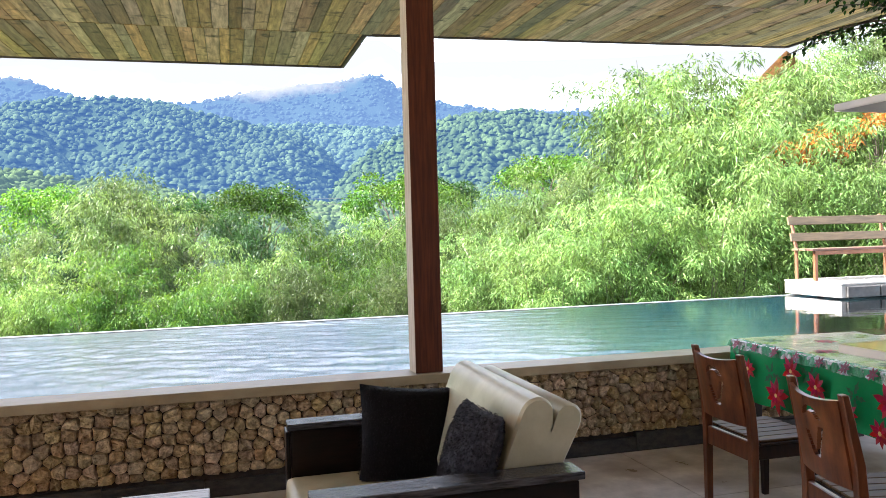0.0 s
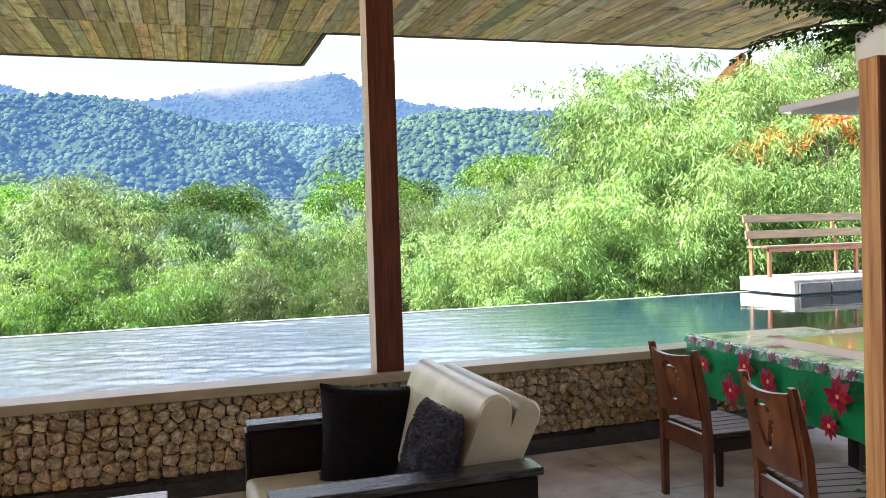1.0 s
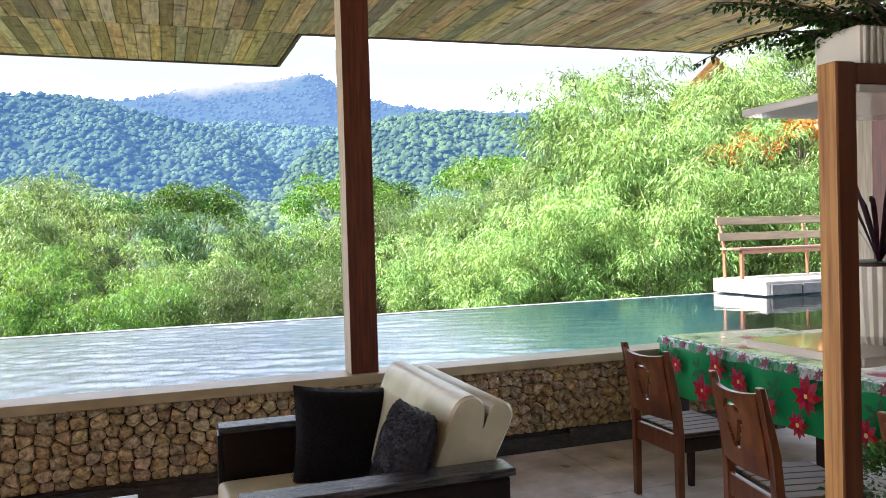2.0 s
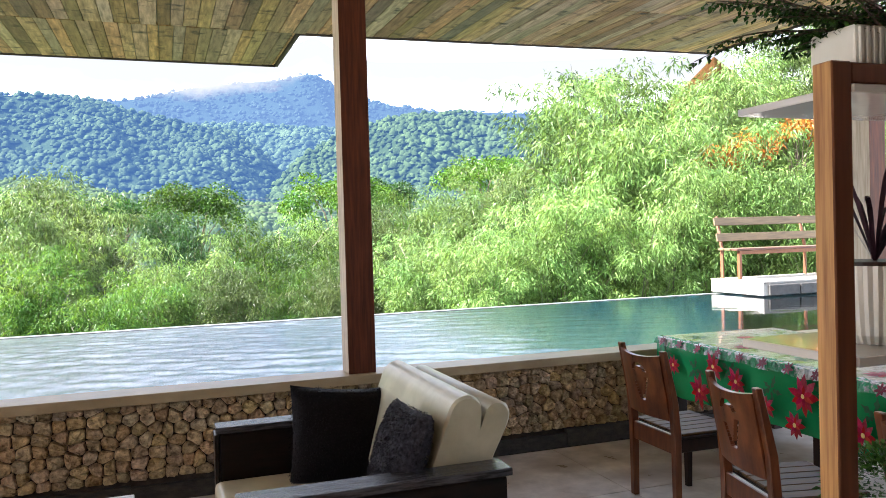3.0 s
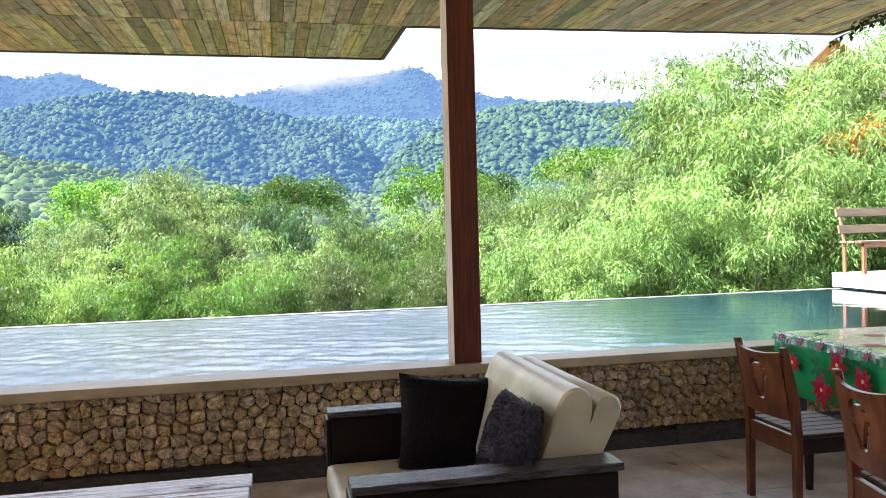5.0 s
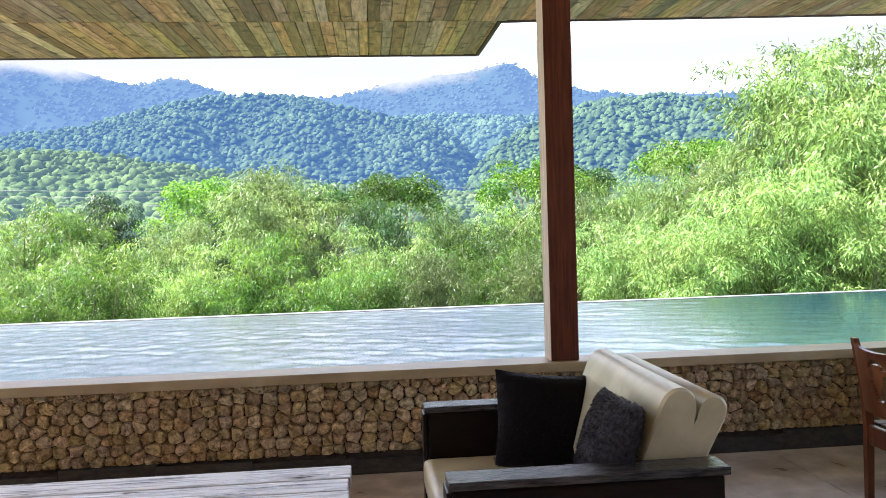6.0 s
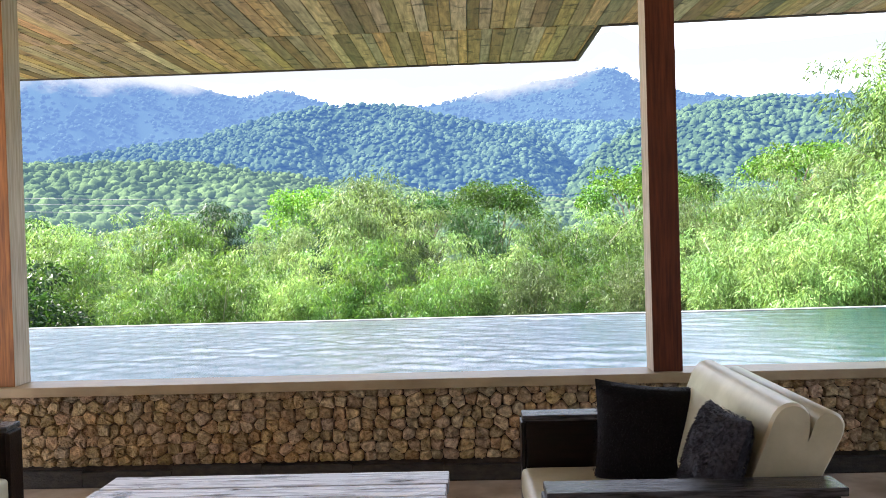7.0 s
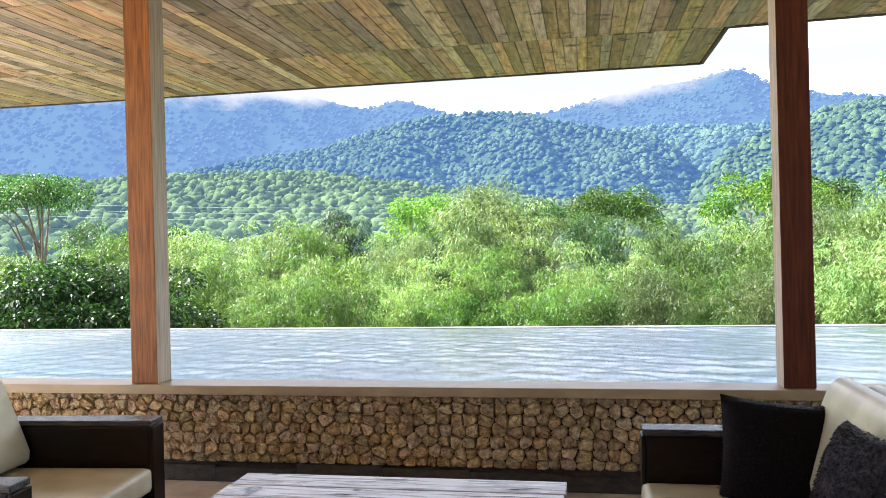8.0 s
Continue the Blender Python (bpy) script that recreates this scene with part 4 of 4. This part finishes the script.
def low_table():
    t = thing("coffee_table", "whitewashed rough plank coffee table with dark cracks", "table")
    x0, x1, g = -1.79, -0.135, random.Random(5)
    y = 3.845
    for w in (0.20, 0.17, 0.21, 0.18, 0.19):
        plank = part("plank", soft_box(x0 + g.uniform(-0.01, 0.012), x1 + g.uniform(-0.012, 0.01), y - w + 0.004, y - 0.003, 0.388, 0.440 + g.uniform(-0.003, 0.003), 0.006), M_washed, t)
        for k in range(9):
            cx, cy, ln = g.uniform(x0 + 0.1, x1 - 0.25), y - g.uniform(0.02, w - 0.02), g.uniform(0.05, 0.28)
            bm = bmesh.new()
            s = [(cx + ln * q / 5, cy + g.uniform(-0.004, 0.004)) for q in range(6)]
            up = [bm.verts.new((a, b + 0.0035 * math.sin(math.pi * q / 5) + 0.0006, 0.4446)) for q, (a, b) in enumerate(s)]
            dn = [bm.verts.new((a, b - 0.0035 * math.sin(math.pi * q / 5) - 0.0006, 0.4446)) for q, (a, b) in enumerate(s)]
            for q in range(5):
                bm.faces.new((dn[q], dn[q + 1], up[q + 1], up[q]))
            part("crack", bm, M_crack, plank, "dark crack in the plank")
        y -= w
    for lx in (x0 + 0.08, x1 - 0.19):
        for ly in (2.96, 3.66):
            part("leg", soft_box(lx, lx + 0.11, ly, ly + 0.11, 0, 0.33, 0.008), M_dark, t)
        part("rail", soft_box(lx + 0.01, lx + 0.10, 2.94, 3.80, 0.332, 0.386, 0.006), M_dark, t)
    return t


SOFA = pose(0.268, 2.912, 0)
east_sofa = sofa(SOFA)
copy_thing(east_sofa, pose(-2.56, 4.325, 0, 0, 0, 184.2))
low_table()
fur_pillow(pose(0.895, 4.03, 0.520, -14, 6, 3), 0.585, 0.21, M_fur, "black shaggy fur throw pillow leaning on the sofa arm", 3)
fur_pillow(pose(0.965, 3.225, 0.655, -20, 0, -86), 0.42, 0.15, M_fur_grey, "dark grey shaggy throw pillow leaning on the sofa back", 8)


# ---- the dining table and chairs ----
def dining_chair(m):
    """Faces +x; the back stands at x 0; width along y."""
    c = thing("dining_chair", "polished reddish-brown wooden dining chair with a cut-out back", "chair", m, "chairs at the dining table")
    w = 0.235
    for y in (-w, w - 0.042):
        bm = bmesh.new()
        rows = ((0.0, 0.004, 0.036), (0.20, 0.002, 0.040), (0.44, 0.0, 0.046), (0.62, -0.012, 0.042), (0.90, -0.065, 0.030))
        rings = [[bm.verts.new((x + dx, y + dy, z)) for dx, dy in ((0, 0), (d, 0), (d, 0.042), (0, 0.042))] for z, x, d in rows]
        for a, b in zip(rings, rings[1:]):
            for k in range(4):
                bm.faces.new((a[k], a[(k + 1) % 4], b[(k + 1) % 4], b[k]))
        bm.faces.new(rings[0][::-1])
        bm.faces.new(rings[-1])
        bmesh.ops.recalc_face_normals(bm, faces=bm.faces[:])
        bmesh.ops.bevel(bm, geom=bm.edges[:], offset=0.004, segments=1, affect="EDGES")
        part("back_leg", bm, M_chair, c)
        bm = bmesh.new()
        rings = [[bm.verts.new((0.40 + dx * d, y + 0.021 + dy * d, z)) for dx, dy in ((-1, -1), (1, -1), (1, 1), (-1, 1))] for z, d in ((0, 0.015), (0.40, 0.022))]
        for k in range(4):
            bm.faces.new((rings[0][k], rings[0][(k + 1) % 4], rings[1][(k + 1) % 4], rings[1][k]))
        bm.faces.new(rings[0][::-1])
        bm.faces.new(rings[1])
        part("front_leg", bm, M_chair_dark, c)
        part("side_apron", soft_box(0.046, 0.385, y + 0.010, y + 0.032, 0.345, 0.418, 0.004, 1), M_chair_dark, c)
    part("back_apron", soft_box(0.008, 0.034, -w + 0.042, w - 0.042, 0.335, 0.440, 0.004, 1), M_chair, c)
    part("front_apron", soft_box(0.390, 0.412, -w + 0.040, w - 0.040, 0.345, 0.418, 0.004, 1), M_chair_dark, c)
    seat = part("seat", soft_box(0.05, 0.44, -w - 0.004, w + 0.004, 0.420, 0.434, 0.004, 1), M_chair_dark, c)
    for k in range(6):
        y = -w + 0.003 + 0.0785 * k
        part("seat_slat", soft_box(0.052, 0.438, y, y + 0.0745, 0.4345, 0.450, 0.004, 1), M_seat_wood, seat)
    # the bowed back panel with its cut-out leaf
    bm = bmesh.new()
    nu, nv = 66, 66
    grid = {}
    for i in range(nu + 1):
        for j in range(nv + 1):
            u, v = i / nu, j / nv
            y = (-w + 0.042) + (2 * w - 0.084) * u
            z = 0.520 + (0.875 + 0.022 * (1 - (2 * u - 1) ** 2) * 0 - 0.520) * v - 0.018 * (1 - (2 * u - 1) ** 2) * (v > 0.5) * (v - 0.5) * 2 + 0.02 * (1 - (2 * u - 1) ** 2) * (v < 0.1) * 0
            x = -0.004 - 0.062 * (v * 0.95) - 0.0 + 0.026 * (1 - (2 * u - 1) ** 2) * -1 + 0.014
            grid[i, j] = bm.verts.new((x, y, z))

    def cut(u, v):
        a, b = (u - 0.5) / 0.5, v
        crescent = 0.15 < math.hypot((a + 0.02) / 1.7, (b - 0.66)) < 0.225 and b > 0.72
        left = abs((a + 0.24) + (b - 0.48) * 0.72) < 0.085 and 0.24 < b < 0.63
        right = abs((a - 0.14) - (b - 0.42) * 0.72) < 0.08 and 0.24 < b < 0.53
        return crescent or left or right

    for i in range(nu):
        for j in range(nv):
            if not cut((i + 0.5) / nu, (j + 0.5) / nv):
                bm.faces.new((grid[i, j], grid[i + 1, j], grid[i + 1, j + 1], grid[i, j + 1]))
    bmesh.ops.delete(bm, geom=[v for v in bm.verts if not v.link_faces], context="VERTS")
    bmesh.ops.solidify(bm, geom=bm.faces[:], thickness=0.018)
    bmesh.ops.recalc_face_normals(bm, faces=bm.faces[:])
    part("backrest", bm, M_chair, c)
    return c


def poinsettia(petals, r, seed):
    g = random.Random(seed)
    bm = bmesh.new()
    for ring, (n, rr) in enumerate(((petals, r), (petals - 2, r * 0.62))):
        for k in range(n):
            a = 2 * math.pi * (k + 0.5 * ring) / n + g.uniform(-0.15, 0.15)
            q = rr * g.uniform(0.8, 1.1)
            p = lambda d, s: (math.cos(a) * d * q - math.sin(a) * s * q, math.sin(a) * d * q + math.cos(a) * s * q, 0.0010 + 0.0012 * ring)
            bm.faces.new([bm.verts.new(p(*t)) for t in ((0.06, 0), (0.35, -0.19), (0.66, -0.17), (1.0, 0), (0.66, 0.17), (0.35, 0.19))])
    return bm


def sprig(r, seed):
    g = random.Random(seed)
    bm = bmesh.new()
    for k in range(5):
        a = 2 * math.pi * k / 5 + g.uniform(-0.3, 0.3)
        q = r * g.uniform(0.8, 1.15)
        pts = []
        for d, s in ((0.1, 0), (0.3, -0.16), (0.42, -0.08), (0.6, -0.19), (0.74, -0.07), (1, 0), (0.74, 0.07), (0.6, 0.19), (0.42, 0.08), (0.3, 0.16)):
            pts.append(bm.verts.new((math.cos(a) * d * q - math.sin(a) * s * q, math.sin(a) * d * q + math.cos(a) * s * q, 0.0008)))
        bm.faces.new(pts)
    return bm


def dining_table(m):
    """Top from x 0 to 1.05 and y 0 to -3.2, seen from its -x side."""
    t = thing("dining_table", "long dining table with dark wooden legs", "table", m)
    W, L = 1.05, 3.2
    part("tabletop", soft_box(0.01, W - 0.01, -L + 0.01, -0.01, 0.722, 0.762, 0.005), M_chair_dark, t)
    for x in (0.06, W - 0.14):
        for y in (-0.16, -L / 2 - 0.03, -L + 0.10):
            part("leg", soft_box(x, x + 0.08, y, y + 0.08, 0, 0.72, 0.006), M_chair_dark, t)
    cloth = thing("tablecloth", "glossy green oilcloth printed with red poinsettias over the table", "tablecloth", m)
    bm = bmesh.new()
    n, drops = 160, 9

    def edge(s):
        """Round the table's outline: place and outward way at s metres from the far corner of the near side."""
        for length, (ax, ay), (dx, dy), (ox, oy) in ((L, (0, 0), (0, -1), (-1, 0)), (W, (0, -L), (1, 0), (0, -1)), (L, (W, -L), (0, 1), (1, 0)), (W, (W, 0), (-1, 0), (0, 1))):
            if s <= length:
                return ax + dx * s, ay + dy * s, ox, oy
            s -= length
        return 0, 0, -1, 0

    total = 2 * (L + W)
    grid = []
    for i in range(n):
        s = total * i / n
        x, y, ox, oy = edge(s)
        col = []
        for j in range(drops + 1):
            q = j / drops
            fold = (0.018 * math.sin(s * 7.3) + 0.012 * math.sin(s * 17 + 1)) * q + 0.012 * q
            if oy > 0:
                fold = min(fold, 0.004)
            z = 0.768 - (0.395 + 0.012 * math.sin(s * 3.1)) * q
            col.append(bm.verts.new((x + ox * (0.006 + fold), y + oy * (0.006 + fold), z)))
        grid.append(col)
    for i in range(n):
        a, b = grid[i], grid[(i + 1) % n]
        for j in range(drops):
            bm.faces.new((a[j], b[j], b[j + 1], a[j + 1]))
    bmesh.ops.recalc_face_normals(bm, faces=bm.faces[:])
    part("skirt", bm, M_cloth, cloth, "", True)
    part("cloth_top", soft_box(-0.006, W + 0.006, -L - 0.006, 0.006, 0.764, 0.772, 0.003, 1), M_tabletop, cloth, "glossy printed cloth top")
    # the crumpled clear fringe along the upper edge
    g = random.Random(4)
    bm = bmesh.new()
    up, dn = [], []
    for i in range(181):
        y = -L * i / 180
        up.append(bm.verts.new((0.03 + g.uniform(-0.01, 0.01), y, 0.776 + g.uniform(0, 0.004))))
        dn.append((bm.verts.new((-0.016 + g.uniform(-0.004, 0.003), y, 0.768 + g.uniform(-0.006, 0.004))), bm.verts.new((-0.030 + g.uniform(-0.006, 0.004), y, 0.728 - 0.014 * abs(math.sin(y * 9)) - g.uniform(0, 0.006)))))
    for i in range(180):
        bm.faces.new((up[i], up[i + 1], dn[i + 1][0], dn[i][0]))
        bm.faces.new((dn[i][0], dn[i + 1][0], dn[i + 1][1], dn[i][1]))
    part("plastic_fringe", bm, M_cloth_edge, cloth, "crumpled clear plastic fringe")
    side = pose(0, 0, 0, 90, 0, -90)
    spots = [(-0.30, 0.60), (-0.78, 0.66), (-0.62, 0.47), (-1.30, 0.50), (-1.02, 0.60), (-1.62, 0.62), (-1.55, 0.44), (-2.05, 0.50), (-2.35, 0.64), (-2.75, 0.50)]
    for k, (y, z) in enumerate(spots):
        bm = poinsettia(9, 0.085 + 0.02 * (k % 3), k)
        bmesh.ops.transform(bm, matrix=Matrix.Translation((-0.060, y, z)) @ side, verts=bm.verts)
        flower = part("printed_flower", bm, M_red, cloth, "printed red poinsettia")
        eye = bmesh.new()
        bmesh.ops.create_circle(eye, cap_ends=True, segments=8, radius=0.014)
        bmesh.ops.transform(eye, matrix=Matrix.Translation((-0.0645, y, z)) @ side, verts=eye.verts)
        part("flower_eye", eye, M_gold, flower, "printed yellow flower eye")
    for k in range(8):
        bm = sprig(0.10, k)
        bmesh.ops.transform(bm, matrix=Matrix.Translation((-0.058, -0.18 - 0.39 * k, 0.66 - 0.05 * (k % 2))) @ side, verts=bm.verts)
        part("printed_sprig", bm, M_print_leaf, cloth, "printed dark green sprig")
    for k in range(14):
        bm = poinsettia(7, 0.045, 30 + k)
        bmesh.ops.transform(bm, matrix=Matrix.Translation((0.0, -0.12 - 0.225 * k, 0.0)) @ pose(-0.036, 0, 0.752, 60, 0, -90), verts=bm.verts)
        part("fringe_flower", bm, M_maroon, cloth, "maroon flower under the fringe")
    for k in range(16):
        bm = poinsettia(8, 0.09, 60 + k) if k % 2 else sprig(0.10, 60 + k)
        bmesh.ops.transform(bm, matrix=pose(0.2 + 0.3 * (k % 3), -0.2 - 0.19 * k, 0.7735, 0, 0, 40 * k), verts=bm.verts)
        part("printed_flower", bm, M_red if k % 2 else M_print_leaf, cloth)
    return t


dining_table(pose(3.588, 5.07, 0, 0, 0, -3.8))
first = dining_chair(pose(2.640, 3.806, 0, 0, 0, -1.5))
first.scale = (1, 1, 1.027)
copy_thing(first, pose(2.425, 2.785, 0, 0, 0, -13))
copy_thing(first, pose(2.43, 1.84, 0, 0, 0, -6))


# ---- the plant rack ----
def plant_rack():
    r = thing("plant_rack", "open hardwood plant rack with white lacquered boards", "rack")
    bm = soft_box(1.255, 1.306, 1.150, 1.200, 0, 1.912, 0.003, 1)
    # the front face is given the darker wood for the shade on it
    for f in bm.faces:
        f.material_index = 1 if f.normal.y < -0.5 else 0
    part("upright", bm, (M_shelf_wood, M_shelf_side), r, "two-tone hardwood upright with shade put on its front")
    for y in (1.150, 1.425):
        part("upright", soft_box(2.402, 2.45, y, y + 0.05, 0, 1.911, 0.003, 1), M_shelf_side, r)
    part("top_rail", soft_box(1.307, 2.401, 1.152, 1.198, 1.870, 1.911, 0.003, 1), M_shelf_side, r)
    for z0, z1 in ((1.852, 1.8685), (1.312, 1.332)):
        part("board", soft_box(1.307, 2.40, 1.146, 1.475, z0, z1, 0.002, 1), M_board, r)
    return r


def ribbed_planter():
    p = thing("planter", "cream ceramic planter trough with ribbed front on the rack", "planter")
    part("trough", soft_box(1.345, 1.95, 1.176, 1.292, 1.912, 1.995, 0.006), M_ceramic, p)
    for k in range(34):
        part("rib", soft_box(1.352 + 0.0176 * k, 1.362 + 0.0176 * k, 1.170, 1.1775, 1.916, 1.990, 0.002, 1), M_ceramic, p)
    return p


def frond(bm, start, way, length, droop, g, leaf, rows=10):
    """A twig with paired small leaves; returns the leaf arrays."""
    p = Vector(start)
    d = Vector(way).normalized()
    pts, out = [tuple(p)], []
    for k in range(rows):
        p = p + d * (length / rows)
        d = (d + Vector((0, 0, -droop / rows))).normalized()
        pts.append(tuple(p))
        side = d.cross(Vector((0, 0, 1)))
        side = side.normalized() if side.length > 0.01 else Vector((1, 0, 0))
        for s in (1, -1):
            for q in range(3):
                v = (side * s + d * g.uniform(0.1, 0.6) + Vector((g.uniform(-0.3, 0.3), g.uniform(-0.3, 0.3), g.uniform(-0.7, 0.2)))).normalized()
                out.append((tuple(p + v * g.uniform(0.0, 0.02)), tuple(v)))
    tube(bm, pts, [0.003 * (1 - 0.7 * k / rows) for k in range(rows + 1)], 4)
    return out


def leaf_mesh(name, rows, size, width, parent, mat, seed):
    g = np.random.default_rng(seed)
    base = np.array([r[0] for r in rows])
    along = np.array([r[1] for r in rows])
    n = len(rows)
    across = unit(np.cross(along, unit(g.normal(0, 0.4, (n, 3)) + np.array([0, 0, 1.0]))))
    v, f = blades(base, along, across, np.tile([0, 0, -1.0], (n, 1)), size * g.uniform(0.7, 1.3, n), width * g.uniform(0.8, 1.2, n))
    ob = new(name, raw_mesh(name, v, f, mat))
    ob.parent = parent
    return ob


def trailing_plant():
    p = thing("trailing_plant", "dark green small-leaved plant spilling from the planter", "plant")
    g = random.Random(12)
    bm = bmesh.new()
    rows = []
    for k in range(64):
        x = 1.38 + 0.0085 * k
        way = (-g.uniform(0.2, 1.0), g.uniform(0.0, 0.75), g.uniform(0.15, 0.8)) if k < 46 else (g.uniform(-0.5, 0.5), g.uniform(-0.4, 0.5), 0.8)
        rows += frond(bm, (x, 1.22 + g.uniform(-0.03, 0.04), 1.985), way, g.uniform(0.14, 0.40), g.uniform(0.2, 0.8), g, 0.02, 20)
    part("stem", bm, M_bark, p)
    leaf_mesh("foliage", rows, 0.012, 0.0085, p, M_pot_leaf, 3)


def vase_plant():
    v = thing("vase", "white fluted ceramic vase on the rack board", "vase", pose(1.515, 1.29, 1.332))
    part("body", lathe([(0.058, 0), (0.072, 0.02), (0.082, 0.10), (0.086, 0.172)], 56, 0.0035), M_ceramic, v)
    part("rim", lathe([(0.078, 0.170), (0.091, 0.172), (0.091, 0.180), (0.076, 0.180)], 40), M_chair_dark, v, "dark rim of the vase")
    p = thing("potted_plant", "purple-leaved strap plant growing in the vase", "plant", pose(1.515, 1.29, 1.505))
    g = random.Random(3)
    for k in range(17):
        a = 2 * math.pi * k / 17 + g.uniform(-0.2, 0.2)
        ln, up = g.uniform(0.11, 0.20), g.uniform(0.10, 0.26)
        bm = bmesh.new()
        left, right = [], []
        for s in range(7):
            q = s / 6
            rr, z = ln * q, up * math.sin(q * 2.0) * 0.9
            wd = 0.0055 * math.sin(math.pi * min(q * 0.85 + 0.12, 1))
            left.append(bm.verts.new((rr * math.cos(a) - wd * math.sin(a), rr * math.sin(a) + wd * math.cos(a), z)))
            right.append(bm.verts.new((rr * math.cos(a) + wd * math.sin(a), rr * math.sin(a) - wd * math.cos(a), z)))
        for s in range(6):
            bm.faces.new((left[s], left[s + 1], right[s + 1], right[s]))
        bmesh.ops.solidify(bm, geom=bm.faces[:], thickness=0.0015)
        part("leaf", bm, M_purple, p)


def mossy_bush():
    p = thing("potted_plant", "low bushy green plant in a tall cream floor pot", "plant", pose(1.72, 1.40, 0))
    part("pot", lathe([(0.11, 0), (0.15, 0.40), (0.16, 0.86), (0.15, 0.87)], 32), M_ceramic, p)
    g = np.random.default_rng(5)
    n = 2600
    d = unit(g.normal(0, 1, (n, 3)) + np.array([0, 0, 0.6]))
    rows = [(tuple(np.array([0, 0, 0.92]) + dd * np.array([0.19, 0.19, 0.13]) * r), tuple(dd)) for dd, r in zip(d, g.uniform(0.6, 1.0, n))]
    leaf_mesh("foliage", rows, 0.018, 0.011, p, M_pot_leaf, 6)


plant_rack()
ribbed_planter()
trailing_plant()
vase_plant()
mossy_bush()

# ---- floor slabs and wall stones, the many small pieces ----
slab = soft_box(-0.4985, 0.4985, -0.4985, 0.4985, -0.012, 0.0, 0.003, 1)
slab_mesh = bpy.data.meshes.new("floor_slab")
slab.to_mesh(slab_mesh)
slab.free()
slab_mesh.materials.append(M_floor)
nx, ny = 15, 9
for i in range(nx):
    for j in range(ny):
        s = new("floor_slab", slab_mesh)
        s.parent = floor
        s.location = (X_WEST + (i + 0.5) * 15.1 / nx, Y_BACK + (j + 0.5) * 9.09 / ny, 0)
        s.scale = (15.1 / nx, 9.09 / ny, 1)


def clip(poly, px, pz, nx_, nz_):
    """The part of a convex outline behind a line through (px, pz)."""
    out = []
    for k in range(len(poly)):
        a, b = poly[k], poly[(k + 1) % len(poly)]
        da = (a[0] - px) * nx_ + (a[1] - pz) * nz_
        db = (b[0] - px) * nx_ + (b[1] - pz) * nz_
        if da <= 0:
            out.append(a)
        if da * db < 0:
            t = da / (da - db)
            out.append((a[0] + (b[0] - a[0]) * t, a[1] + (b[1] - a[1]) * t))
    return out


g = random.Random(99)
Z0, Z1 = 0.130, 0.612
courses, pitch = 6, 0.092
sites = []
for r in range(courses + 1):
    k = 0
    x = X_WEST + (pitch / 2 if r % 2 else 0)
    while x < X_EAST - 0.02:
        sites.append((x + g.uniform(-0.026, 0.026), Z0 + (r + 0.35) * (Z1 - Z0) / (courses + 0.65) + g.uniform(-0.017, 0.017)))
        x += pitch * g.uniform(0.86, 1.14)
stones_rest = []
count = 0
for sx, sz in sites:
    poly = [(max(sx - 0.12, X_WEST), Z0), (min(sx + 0.12, X_EAST), Z0), (min(sx + 0.12, X_EAST), Z1), (max(sx - 0.12, X_WEST), Z1)]
    for ox, oz in sites:
        if abs(ox - sx) < 0.26 and (ox, oz) != (sx, sz):
            poly = clip(poly, (sx + ox) / 2, (sz + oz) / 2, ox - sx, oz - sz)
    if len(poly) < 3:
        continue
    for _ in range(2):
        poly = [q for a, b in zip(poly, poly[1:] + poly[:1]) for q in ((a[0] * 0.84 + b[0] * 0.16, a[1] * 0.84 + b[1] * 0.16), (a[0] * 0.16 + b[0] * 0.84, a[1] * 0.16 + b[1] * 0.84))]
    step = max(1, len(poly) // 12)
    poly = poly[::step]
    cx = sum(p[0] for p in poly) / len(poly)
    cz = sum(p[1] for p in poly) / len(poly)
    proud = g.uniform(0.020, 0.040)
    verts, n = [], len(poly)
    for shrink, depth in ((0.97, -0.02), (0.93, 0.50), (0.78, 0.92)):
        for px, pz in poly:
            w = g.uniform(-0.085, 0.085) * (depth > 0)
            verts.append((cx + (px - cx) * (shrink + w), WALL_Y + 0.02 - proud * depth * (1 + 3.5 * w), cz + (pz - cz) * (shrink + w)))
    verts.append((cx + g.uniform(-0.01, 0.01), WALL_Y + 0.02 - proud, cz + g.uniform(-0.01, 0.01)))
    faces = [(r * n + k, r * n + (k + 1) % n, (r + 1) * n + (k + 1) % n, (r + 1) * n + k) for r in range(2) for k in range(n)]
    faces += [(2 * n + k, 2 * n + (k + 1) % n, 3 * n) for k in range(n)]
    if -1.9 < sx < 2.0 and count < 300:
        me = bpy.data.meshes.new("stone")
        me.from_pydata(verts, [], faces)
        me.materials.append(M_stone)
        s = new("stone", me)
        s.parent = wall_low
        count += 1
    else:
        stones_rest.append((verts, faces))
verts, faces = [], []
for v, f in stones_rest:
    faces += [tuple(k + len(verts) for k in q) for q in f]
    verts += v
me = bpy.data.meshes.new("stone_rest")
me.from_pydata(verts, [], faces)
me.materials.append(M_stone_rest)
rest = new("stone_rest", me)
rest.parent = wall_low
tagged(rest, kind="stuff")
